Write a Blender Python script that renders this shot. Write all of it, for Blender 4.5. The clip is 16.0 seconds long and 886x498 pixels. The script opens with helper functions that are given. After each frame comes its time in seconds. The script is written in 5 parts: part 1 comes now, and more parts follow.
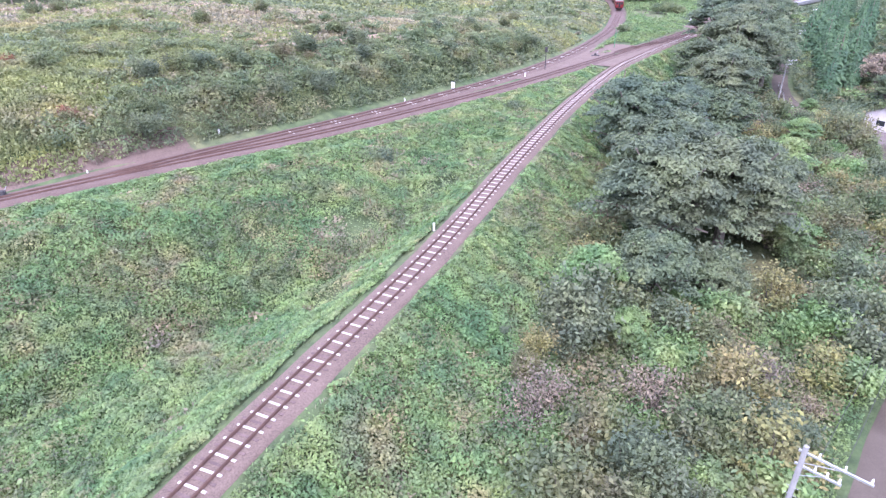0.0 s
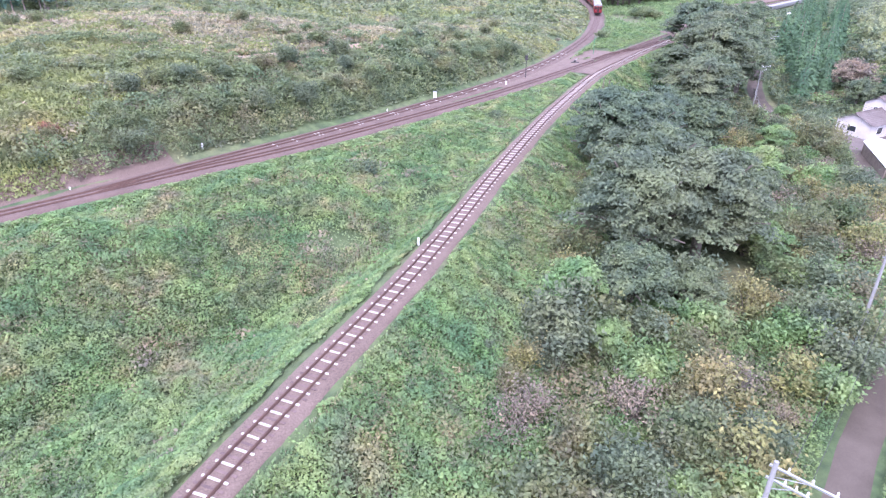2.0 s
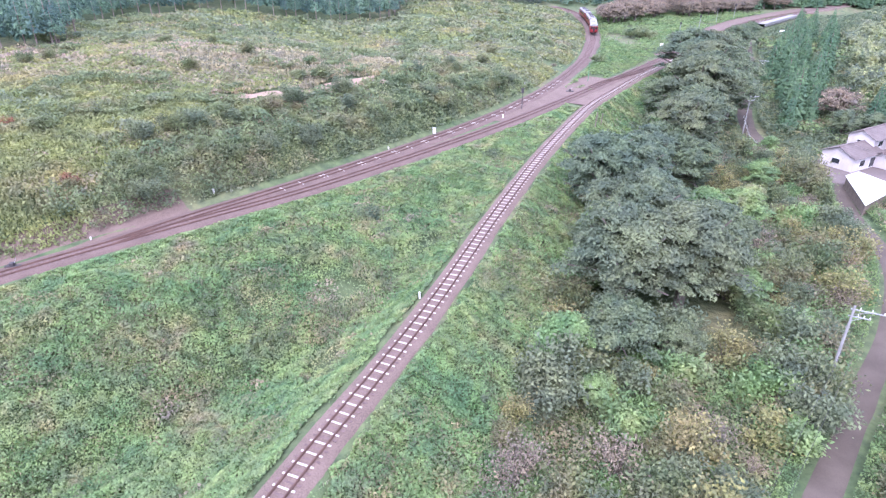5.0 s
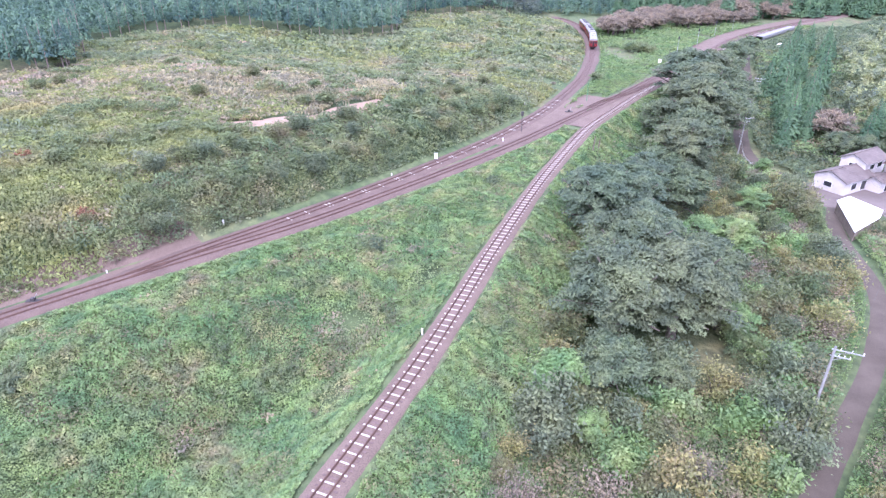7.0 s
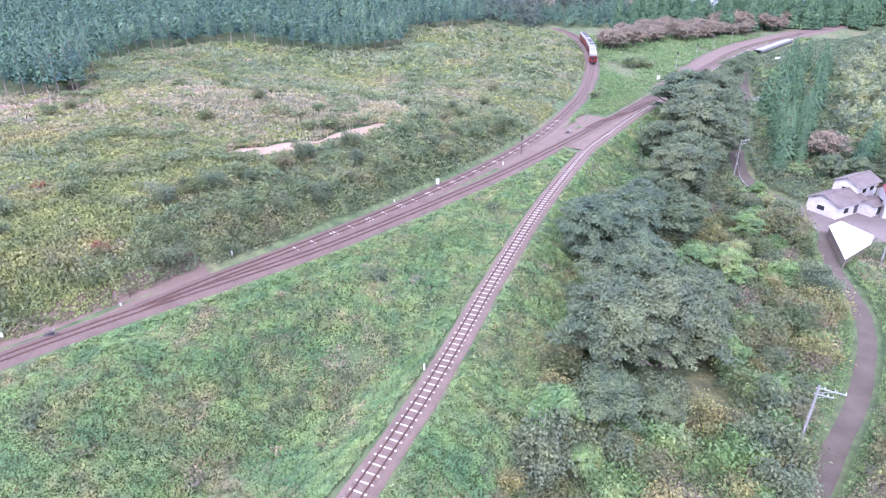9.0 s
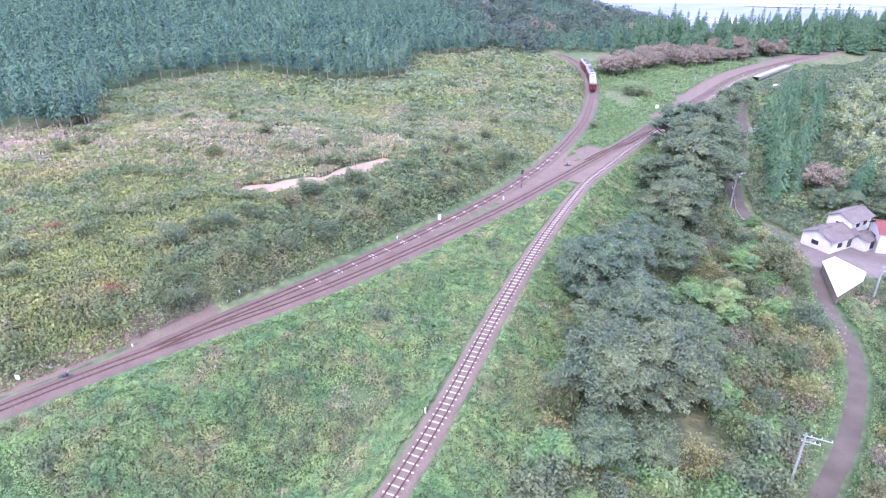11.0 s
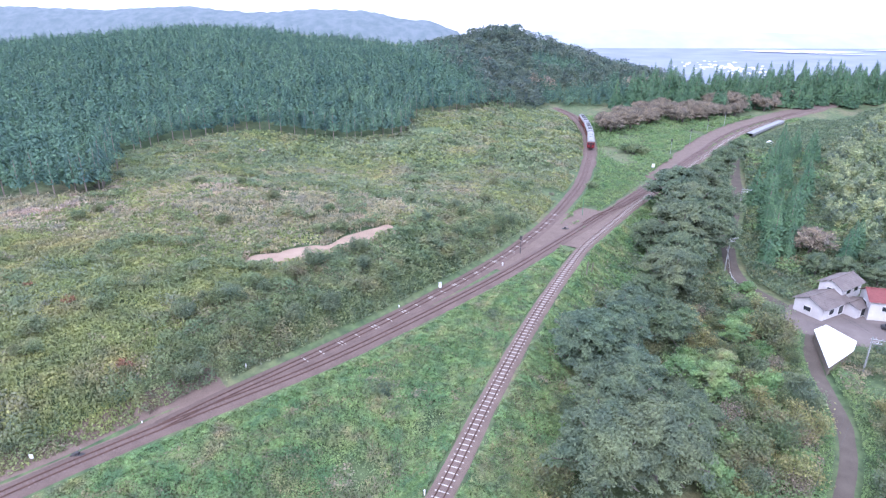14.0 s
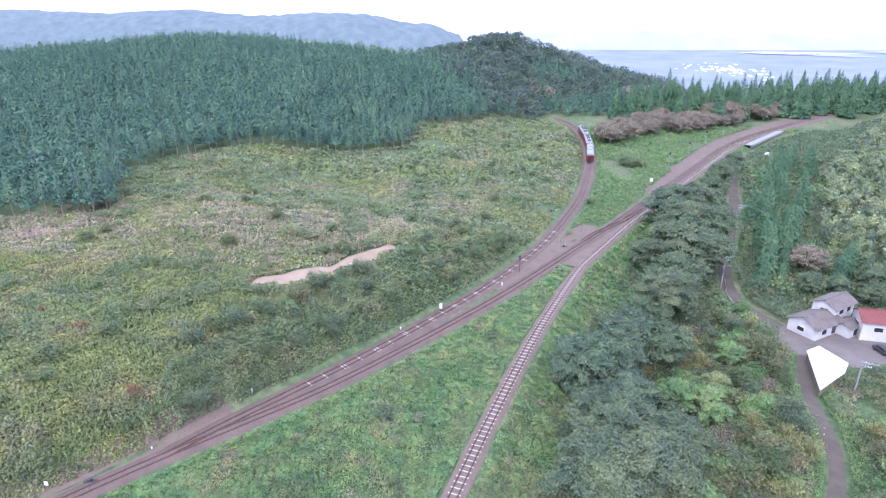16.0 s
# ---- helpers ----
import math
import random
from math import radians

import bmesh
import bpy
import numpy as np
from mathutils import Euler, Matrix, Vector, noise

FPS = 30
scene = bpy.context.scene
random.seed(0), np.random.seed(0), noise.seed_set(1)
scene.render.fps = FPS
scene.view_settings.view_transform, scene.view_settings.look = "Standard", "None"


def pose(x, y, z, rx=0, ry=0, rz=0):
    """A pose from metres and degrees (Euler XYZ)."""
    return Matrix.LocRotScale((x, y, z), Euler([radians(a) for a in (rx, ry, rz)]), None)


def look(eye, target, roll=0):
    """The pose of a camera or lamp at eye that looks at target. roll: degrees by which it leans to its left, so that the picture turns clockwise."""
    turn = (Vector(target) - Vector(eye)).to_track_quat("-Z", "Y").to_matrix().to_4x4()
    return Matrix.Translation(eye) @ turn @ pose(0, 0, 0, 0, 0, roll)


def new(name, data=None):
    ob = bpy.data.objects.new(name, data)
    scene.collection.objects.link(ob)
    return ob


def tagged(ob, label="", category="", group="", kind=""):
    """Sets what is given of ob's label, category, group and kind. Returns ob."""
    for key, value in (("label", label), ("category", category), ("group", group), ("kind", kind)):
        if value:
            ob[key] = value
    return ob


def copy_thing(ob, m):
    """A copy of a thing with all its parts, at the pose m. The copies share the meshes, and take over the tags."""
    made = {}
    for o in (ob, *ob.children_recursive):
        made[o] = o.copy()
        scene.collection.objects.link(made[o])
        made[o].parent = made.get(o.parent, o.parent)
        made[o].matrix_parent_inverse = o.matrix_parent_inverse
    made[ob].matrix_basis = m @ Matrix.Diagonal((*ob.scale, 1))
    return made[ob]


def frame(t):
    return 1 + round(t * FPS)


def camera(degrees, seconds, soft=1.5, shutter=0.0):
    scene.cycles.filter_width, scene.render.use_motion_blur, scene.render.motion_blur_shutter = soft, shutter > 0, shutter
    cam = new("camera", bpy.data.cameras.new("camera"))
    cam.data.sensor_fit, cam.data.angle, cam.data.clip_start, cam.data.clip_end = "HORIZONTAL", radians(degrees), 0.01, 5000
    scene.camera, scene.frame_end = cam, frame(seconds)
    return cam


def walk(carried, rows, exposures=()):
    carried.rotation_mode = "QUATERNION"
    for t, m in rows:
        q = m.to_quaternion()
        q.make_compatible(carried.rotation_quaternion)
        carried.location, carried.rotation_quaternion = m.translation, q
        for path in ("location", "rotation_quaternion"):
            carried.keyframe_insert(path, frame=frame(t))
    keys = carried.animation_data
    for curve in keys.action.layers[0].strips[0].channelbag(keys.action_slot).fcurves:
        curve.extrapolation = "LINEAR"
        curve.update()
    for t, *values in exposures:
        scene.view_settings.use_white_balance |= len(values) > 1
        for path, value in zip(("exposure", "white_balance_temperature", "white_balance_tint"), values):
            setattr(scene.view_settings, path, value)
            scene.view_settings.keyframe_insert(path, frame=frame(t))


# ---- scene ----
cam = camera(71.6, 16.0, soft=1.35)
# seconds, eye x y z, yaw, pitch: the drone climbs almost straight up
PATH = [
    (0, 0.00, 1.42, 24.40, 3.07, -26.77),
    (0.5, -0.05, 1.40, 24.44, 2.13, -26.77),
    (1, -0.05, 1.33, 24.67, 1.75, -26.76),
    (1.5, -0.01, 1.24, 25.24, 1.56, -26.74),
    (2, -0.07, 1.11, 26.03, 1.36, -26.71),
    (2.5, -0.05, 0.93, 26.97, 1.35, -26.71),
    (3, -0.05, 0.71, 28.04, 1.24, -26.71),
    (3.5, -0.05, 0.44, 29.22, 1.22, -26.71),
    (4, -0.08, 0.18, 30.49, 1.19, -26.70),
    (6.5, -0.09, -1.02, 37.01, 1.36, -26.69),
    (7, -0.11, -1.23, 38.33, 1.37, -26.69),
    (7.5, -0.12, -1.41, 39.65, 1.40, -26.69),
    (8, -0.14, -1.59, 40.98, 1.42, -26.68),
    (8.5, -0.12, -1.75, 42.30, 1.46, -26.67),
    (11, 0.17, -2.74, 48.51, 1.80, -25.26),
    (11.5, 0.28, -2.91, 49.72, 1.87, -24.65),
    (12, 0.39, -3.06, 50.88, 1.94, -23.62),
    (12.5, 0.49, -3.20, 52.03, 1.99, -22.42),
    (13, 0.56, -3.40, 53.18, 2.04, -21.76),
    (13.5, 0.63, -3.64, 54.37, 2.07, -21.68),
    (14, 0.70, -3.88, 55.63, 2.11, -21.66),
    (14.5, 0.76, -4.13, 56.94, 2.16, -21.65),
    (15, 0.80, -4.36, 58.29, 2.18, -21.63),
    (15.5, 0.82, -4.60, 59.63, 2.18, -21.62),
    (16, 0.84, -4.84, 60.96, 2.22, -21.61),
]
walk(cam, [(t, pose(x, y, z, 90 + pitch, 0, yaw)) for t, x, y, z, yaw, pitch in PATH],
     exposures=((0.0, 1.53, 5700, 35), (8.5, 1.54, 5600, 34), (11.5, 1.55, 5500, 33), (12.5, 1.44, 5500, 30), (14.0, 1.16, 5480, 24), (16.0, 1.14, 5500, 22)))

# ---- daylight: a bright overcast afternoon ----
world = bpy.data.worlds.new("overcast_sky")
scene.world = world
world.use_nodes = True
wn = world.node_tree
sky = wn.nodes.new("ShaderNodeTexSky")
sky.sky_type, sky.sun_disc = "NISHITA", False
SUN_UP, SUN_ROUND = 48.0, 200.0
sky.sun_elevation, sky.sun_rotation = radians(SUN_UP), radians(SUN_ROUND)
sky.dust_density, sky.air_density, sky.altitude = 4.0, 1.0, 300
wbg = wn.nodes["Background"]
grey = wn.nodes.new("ShaderNodeMix")          # an even cloud layer over the clear sky
grey.data_type = "RGBA"
grey.inputs[0].default_value = 0.8
grey.inputs[7].default_value = (6.6, 7.2, 8.2, 1)
wn.links.new(sky.outputs[0], grey.inputs[6])
wn.links.new(grey.outputs[2], wbg.inputs[0])
wbg.inputs[1].default_value = 0.15
lamp = bpy.data.lights.new("sun", "SUN")
lamp.energy, lamp.angle, lamp.color = 1.1, radians(20), (1.0, 0.96, 0.9)
sun = new("sun", lamp)
sun.matrix_world = look((0, 0, 200), (math.sin(radians(SUN_ROUND)) * -100, math.cos(radians(SUN_ROUND)) * -100, 200 - 100 * math.tan(radians(SUN_UP))))


# ---- materials ----
def nodes_of(name):
    m = bpy.data.materials.new(name)
    m.use_nodes = True
    nt = m.node_tree
    return m, nt, nt.nodes["Principled BSDF"]


def add(nt, kind, **values):
    n = nt.nodes.new(kind)
    for k, v in values.items():
        n.inputs[k].default_value = v
    return n


def ramp(nt, fac, stops):
    r = nt.nodes.new("ShaderNodeValToRGB")
    els = r.color_ramp.elements
    while len(els) < len(stops):
        els.new(0.5)
    for e, (p, c) in zip(els, stops):
        e.position, e.color = p, (*c, 1)
    nt.links.new(fac, r.inputs[0])
    return r.outputs[0]


def mixed(nt, fac, a, b, how="MIX"):
    m = nt.nodes.new("ShaderNodeMix")
    m.data_type, m.blend_type = "RGBA", how
    for sock, v in ((m.inputs[0], fac), (m.inputs[6], a), (m.inputs[7], b)):
        if isinstance(v, (int, float)):
            sock.default_value = v
        elif isinstance(v, tuple):
            sock.default_value = (*v, 1)
        else:
            nt.links.new(v, sock)
    return m.outputs[2]


def grain(nt, scale, detail=4.0, rough=0.6):
    g = nt.nodes.new("ShaderNodeNewGeometry")
    n = add(nt, "ShaderNodeTexNoise", Scale=scale, Detail=detail, Roughness=rough)
    nt.links.new(g.outputs["Position"], n.inputs["Vector"])
    return n.outputs["Fac"]


def paint(name, a, b, scale=2.0, rough=0.8, metal=0.0, fine=30.0, bump=0.15, fine_mix=0.25):
    """Two colours mixed by coarse noise, broken by fine grain and a little relief."""
    m, nt, p = nodes_of(name)
    base = ramp(nt, grain(nt, scale), [(0.32, a), (0.68, b)])
    f = grain(nt, fine, 3.0)
    col = mixed(nt, fine_mix, base, ramp(nt, f, [(0.3, tuple(0.45 * v for v in a)), (0.7, tuple(min(1, 1.25 * v) for v in b))]))
    nt.links.new(col, p.inputs["Base Color"])
    p.inputs["Roughness"].default_value, p.inputs["Metallic"].default_value = rough, metal
    bp = add(nt, "ShaderNodeBump", Strength=bump, Distance=0.05)
    nt.links.new(f, bp.inputs["Height"])
    nt.links.new(bp.outputs[0], p.inputs["Normal"])
    return m


def leafy(name, stops, scale=0.08, fine=0.5, thin=0.36, gain=0.4, deep=1.0):
    """Foliage: hue by patches over the ground, each leaf a little lighter or darker."""
    m, nt, p = nodes_of(name)
    # leaf tones raised; the extra blue puts a haze veil into them
    stops = [(f, (1.55 * r, 1.36 * g, 1.66 * b + 0.008)) for f, (r, g, b) in stops]
    base = ramp(nt, grain(nt, scale, 3.0), stops)
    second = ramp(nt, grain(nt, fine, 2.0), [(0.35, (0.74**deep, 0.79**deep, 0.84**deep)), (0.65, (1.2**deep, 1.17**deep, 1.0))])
    col = mixed(nt, 1.0, base, second, "MULTIPLY")
    g = nt.nodes.new("ShaderNodeNewGeometry")
    rnd = ramp(nt, g.outputs["Random Per Island"], [(0.0, (1 - gain,) * 3), (1.0, (1 + gain, 1 + gain, 1 + 0.7 * gain))])
    col = mixed(nt, 1.0, col, rnd, "MULTIPLY")
    nt.links.new(col, p.inputs["Base Color"])
    p.inputs["Roughness"].default_value = 0.6
    p.inputs["Specular IOR Level"].default_value = 0.3
    tr = nt.nodes.new("ShaderNodeBsdfTranslucent")
    nt.links.new(col, tr.inputs["Color"])
    mx = nt.nodes.new("ShaderNodeMixShader")
    mx.inputs[0].default_value = thin
    nt.links.new(p.outputs[0], mx.inputs[1])
    nt.links.new(tr.outputs[0], mx.inputs[2])
    nt.links.new(mx.outputs[0], nt.nodes["Material Output"].inputs["Surface"])
    return m


M_KUDZU = leafy("kudzu", [(0.28, (0.098, 0.205, 0.076)), (0.44, (0.142, 0.25, 0.092)), (0.58, (0.172, 0.252, 0.098)), (0.72, (0.25, 0.248, 0.128))], 0.13, 0.4, gain=0.24)
M_BRIGHT = leafy("fresh_green", [(0.3, (0.105, 0.205, 0.07)), (0.7, (0.16, 0.235, 0.088))], 0.1, 0.6, gain=0.25)
M_SCRUB = leafy("scrub", [(0.3, (0.105, 0.165, 0.072)), (0.48, (0.15, 0.195, 0.088)), (0.7, (0.205, 0.20, 0.105))], 0.12, 0.4, gain=0.3)
M_BELT = leafy("thicket_leaves", [(0.3, (0.108, 0.172, 0.079)), (0.55, (0.148, 0.2, 0.088)), (0.75, (0.2, 0.21, 0.106))], 0.14, 0.45, gain=0.28)
M_THICKET = leafy("valley_thicket", [(0.28, (0.078, 0.132, 0.058)), (0.5, (0.125, 0.165, 0.072)), (0.72, (0.175, 0.168, 0.088))], 0.16, 0.5, gain=0.32)
M_UPLAND = leafy("upland_weeds", [(0.28, (0.125, 0.19, 0.09)), (0.5, (0.165, 0.215, 0.108)), (0.72, (0.225, 0.225, 0.13))], 0.07, 0.35, gain=0.24)
M_DRY = leafy("dry_grass", [(0.3, (0.27, 0.265, 0.17)), (0.5, (0.245, 0.26, 0.145)), (0.7, (0.34, 0.295, 0.21))], 0.06, 0.4, gain=0.25)
M_SEDGE = leafy("meadow_grass", [(0.3, (0.15, 0.214, 0.077)), (0.52, (0.194, 0.242, 0.091)), (0.72, (0.25, 0.256, 0.117))], 0.07, 0.3, gain=0.24)
M_TREE = leafy("broad_leaves", [(0.3, (0.098, 0.15, 0.078)), (0.7, (0.138, 0.182, 0.094))], 0.12, 0.35, gain=0.28)
M_TREE2 = leafy("dark_leaves", [(0.3, (0.088, 0.146, 0.074)), (0.7, (0.13, 0.18, 0.092))], 0.15, 0.5, gain=0.3)
# leaf colour of the far woods, blued to carry the distance haze
M_FARWOOD = leafy("hazed_wood_leaves", [(0.3, (0.06, 0.105, 0.076)), (0.7, (0.105, 0.14, 0.098))], 0.06, 0.15, gain=0.25, deep=1.6)
M_FEATHER = leafy("feathery_leaves", [(0.3, (0.088, 0.148, 0.082)), (0.7, (0.12, 0.175, 0.098))], 0.12, 0.4, gain=0.28)
M_YELLOW = leafy("yellowing_leaves", [(0.3, (0.17, 0.21, 0.075)), (0.7, (0.23, 0.225, 0.10))], 0.2, 0.7)
M_BROWN = leafy("browning_leaves", [(0.3, (0.165, 0.165, 0.11)), (0.7, (0.225, 0.205, 0.14))], 0.15, 0.5)
M_RUST = leafy("rust_leaves", [(0.3, (0.18, 0.11, 0.06)), (0.7, (0.23, 0.14, 0.08))], 0.3, 0.8)
M_CEDAR = leafy("cedar_needles", [(0.3, (0.05, 0.118, 0.052)), (0.7, (0.086, 0.165, 0.074))], 0.08, 0.3, thin=0.15, gain=0.24)
# needles lightened and blued, with the haze over the hill in their colour
M_CYPRESS = leafy("hazed_cypress_needles", [(0.35, (0.046, 0.104, 0.071)), (0.65, (0.078, 0.15, 0.093))], 0.05, 0.24, thin=0.15, gain=0.25, deep=1.9)
M_BAMBOO = leafy("bamboo_leaves", [(0.3, (0.15, 0.225, 0.12)), (0.7, (0.25, 0.3, 0.175))], 0.12, 0.22, gain=0.25, deep=2.0)
M_BARK = paint("bark", (0.10, 0.085, 0.07), (0.19, 0.165, 0.14), 1.5, 0.95, fine=12)
M_TRUNK = paint("conifer_trunk", (0.20, 0.155, 0.13), (0.33, 0.27, 0.235), 1.5, 0.95, fine=12)
M_BALLAST = paint("ballast", (0.125, 0.088, 0.070), (0.205, 0.148, 0.120), 0.35, 0.95, fine=9.0, bump=0.6, fine_mix=0.5)
M_BALLAST_DARK = paint("rust_stained_ballast", (0.105, 0.072, 0.060), (0.175, 0.122, 0.102), 0.3, 0.95, fine=9.0, bump=0.6, fine_mix=0.45)
M_RAIL = paint("rusted_rail", (0.085, 0.045, 0.035), (0.15, 0.085, 0.062), 1.0, 0.65, 0.35)
M_CONCRETE = paint("pale_concrete", (0.42, 0.385, 0.35), (0.56, 0.52, 0.48), 1.2, 0.85)
M_TIMBER = paint("tarred_timber", (0.10, 0.07, 0.065), (0.20, 0.14, 0.125), 1.2, 0.9)
M_ASPHALT = paint("worn_asphalt", (0.078, 0.062, 0.049), (0.135, 0.108, 0.086), 0.25, 0.9, fine=14)
M_GRAVEL = paint("gravel_yard", (0.13, 0.105, 0.095), (0.20, 0.165, 0.15), 0.2, 0.95, fine=8)
M_EARTH = paint("bare_earth", (0.28, 0.195, 0.14), (0.39, 0.285, 0.21), 0.25, 0.95, fine=5)
M_RED = paint("train_red", (0.16, 0.008, 0.012), (0.22, 0.012, 0.017), 0.6, 0.35, fine=6, fine_mix=0.1, bump=0.02)
M_ROOFGREY = paint("train_roof", (0.22, 0.22, 0.23), (0.32, 0.32, 0.33), 0.8, 0.6)
M_DARK = paint("dark_machinery", (0.03, 0.03, 0.035), (0.07, 0.065, 0.065), 1.0, 0.6)
M_STEEL = paint("galvanised_steel", (0.45, 0.46, 0.48), (0.58, 0.59, 0.61), 2.0, 0.45, 0.6)
M_WHITE = paint("white_paint", (0.74, 0.73, 0.72), (0.84, 0.83, 0.82), 0.8, 0.6, bump=0.05, fine_mix=0.1)
M_SHEET = paint("white_sheeting", (0.80, 0.80, 0.80), (0.88, 0.88, 0.88), 0.4, 0.45, bump=0.05, fine_mix=0.1)
M_PLASTER = paint("pale_plaster", (0.52, 0.49, 0.49), (0.64, 0.61, 0.61), 0.5, 0.9, fine_mix=0.15)
M_TILE = paint("grey_roof_tiles", (0.125, 0.10, 0.092), (0.20, 0.165, 0.15), 0.5, 0.75, fine=6)
M_TILERED = paint("dark_red_roof", (0.17, 0.045, 0.045), (0.23, 0.07, 0.065), 0.5, 0.7, fine=6)
M_WOOD = paint("grey_wood", (0.17, 0.14, 0.11), (0.28, 0.23, 0.19), 1.2, 0.9)
M_POLE = paint("pole_concrete", (0.25, 0.25, 0.25), (0.34, 0.34, 0.33), 1.0, 0.85)
M_GLASS, _nt, _p = nodes_of("window_glass")
_p.inputs["Base Color"].default_value = (0.03, 0.035, 0.04, 1)
_p.inputs["Roughness"].default_value = 0.08
M_CERAMIC = paint("white_ceramic", (0.8, 0.8, 0.8), (0.88, 0.88, 0.88), 2, 0.2, bump=0.0)
M_GREEN = paint("green_paint", (0.05, 0.20, 0.10), (0.08, 0.28, 0.14), 1, 0.5)
M_ORANGE = paint("signal_yellow", (0.6, 0.40, 0.04), (0.7, 0.48, 0.06), 1, 0.5)


# ---- geometry helpers ----
def mesh_np(name, verts, faces, mat):
    """A mesh data block from arrays of places and of quads (or triangles)."""
    verts, faces = np.asarray(verts, np.float32), np.asarray(faces, np.int32)
    me = bpy.data.meshes.new(name)
    k = faces.shape[1]
    me.vertices.add(len(verts))
    me.vertices.foreach_set("co", verts.ravel())
    me.loops.add(faces.size)
    me.loops.foreach_set("vertex_index", faces.ravel())
    me.polygons.add(len(faces))
    me.polygons.foreach_set("loop_start", np.arange(0, faces.size, k, dtype=np.int32))
    me.materials.append(mat)
    me.update(calc_edges=True)
    return me


def smooth(me):
    me.polygons.foreach_set("use_smooth", np.ones(len(me.polygons), bool))
    return me


def part(name, bm, material, parent=None, label=""):
    me = bpy.data.meshes.new(name)
    bm.to_mesh(me)
    bm.free()
    me.materials.append(material)
    ob = new(name, me)
    ob.parent = parent
    return tagged(ob, label)


def held(name, me, parent, m=None):
    """An object on shared mesh data, under a thing."""
    ob = new(name, me)
    ob.parent = parent
    if m is not None:
        ob.matrix_basis = m
    return ob


def empty(name, m, label, category, group=""):
    ob = new(name)
    ob.matrix_basis = m
    return tagged(ob, label, category, group)


def box(bm, x0, y0, z0, x1, y1, z1, m=None, bevel=0.0):
    r = bmesh.ops.create_cube(bm, size=1.0)
    mm = Matrix.LocRotScale(((x0 + x1) / 2, (y0 + y1) / 2, (z0 + z1) / 2), None, (abs(x1 - x0), abs(y1 - y0), abs(z1 - z0)))
    bmesh.ops.transform(bm, matrix=(m @ mm if m else mm), verts=r["verts"])
    if bevel:
        es = list({e for v in r["verts"] for e in v.link_edges})
        bmesh.ops.bevel(bm, geom=es, offset=bevel, segments=1, affect="EDGES")
    return bm


def rod(bm, a, b, r0, r1=None, seg=8):
    a, b = Vector(a), Vector(b)
    d = b - a
    m = Matrix.Translation((a + b) / 2) @ d.to_track_quat("Z", "Y").to_matrix().to_4x4()
    bmesh.ops.create_cone(bm, cap_ends=True, segments=seg, radius1=r0, radius2=r0 if r1 is None else r1, depth=d.length, matrix=m)
    return bm


def bm_new():
    return bmesh.new()


# ---- value noise over the plan ----
def _hash(i, j, seed):
    n = (i * 374761393 + j * 668265263 + seed * 974634777) & 0x7FFFFFFF
    n = ((n ^ (n >> 13)) * 1274126177) & 0x7FFFFFFF
    return ((n ^ (n >> 16)) & 0xFFFF) / 65535.0


def vnoise(x, y, size, seed=0):
    x, y = np.asarray(x, float) / size, np.asarray(y, float) / size
    i, j = np.floor(x).astype(np.int64), np.floor(y).astype(np.int64)
    u, v = x - i, y - j
    u, v = u * u * (3 - 2 * u), v * v * (3 - 2 * v)
    a, b = _hash(i, j, seed), _hash(i + 1, j, seed)
    c, d = _hash(i, j + 1, seed), _hash(i + 1, j + 1, seed)
    return (a * (1 - u) + b * u) * (1 - v) + (c * (1 - u) + d * u) * v


def fbm(x, y, size, seed=0, octaves=3):
    t, w, s = 0.0, 0.0, 1.0
    for k in range(octaves):
        t, w, s = t + s * vnoise(x, y, size / 2**k, seed + 17 * k), w + s, s * 0.5
    return t / w


def mounds(x, y, size, seed=0):
    """Rounded clumps over the plan: height 0 to 1, and the way down from each clump's middle."""
    x, y = np.asarray(x, float), np.asarray(y, float)
    i, j = np.floor(x / size).astype(np.int64), np.floor(y / size).astype(np.int64)
    best, bx_, by_ = np.zeros(len(x)), np.zeros(len(x)), np.zeros(len(x))
    for di in (-1, 0, 1):
        for dj in (-1, 0, 1):
            cx = (i + di + 0.15 + 0.7 * _hash(i + di, j + dj, seed)) * size
            cy = (j + dj + 0.15 + 0.7 * _hash(i + di, j + dj, seed + 5)) * size
            r = size * (0.55 + 0.5 * _hash(i + di, j + dj, seed + 9))
            ox, oy = (x - cx) / r, (y - cy) / r
            h = (0.55 + 0.45 * _hash(i + di, j + dj, seed + 3)) * np.sqrt(np.clip(1 - ox * ox - oy * oy, 0, 1))
            up = h > best
            best, bx_, by_ = np.where(up, h, best), np.where(up, ox, bx_), np.where(up, oy, by_)
    return best, bx_, by_


def step01(a):
    a = np.clip(a, 0, 1)
    return a * a * (3 - 2 * a)


# ---- the plan: three railway lines and two roads ----
def spline(pts, gap=1.0):
    """A smooth line through plan points, resampled evenly."""
    p = np.array(pts, float)
    p = np.vstack([2 * p[0] - p[1], p, 2 * p[-1] - p[-2]])
    out = []
    for k in range(1, len(p) - 2):
        t = np.linspace(0, 1, 40, endpoint=False)[:, None]
        a, b, c, d = p[k - 1], p[k], p[k + 1], p[k + 2]
        out.append(0.5 * (2 * b + (c - a) * t + (2 * a - 5 * b + 4 * c - d) * t**2 + (3 * b - a - 3 * c + d) * t**3))
    q = np.vstack(out + [p[-2:-1]])
    s = np.r_[0, np.cumsum(np.hypot(*np.diff(q, axis=0).T))]
    n = np.arange(0, s[-1], gap)
    return np.stack([np.interp(n, s, q[:, 0]), np.interp(n, s, q[:, 1])], 1)


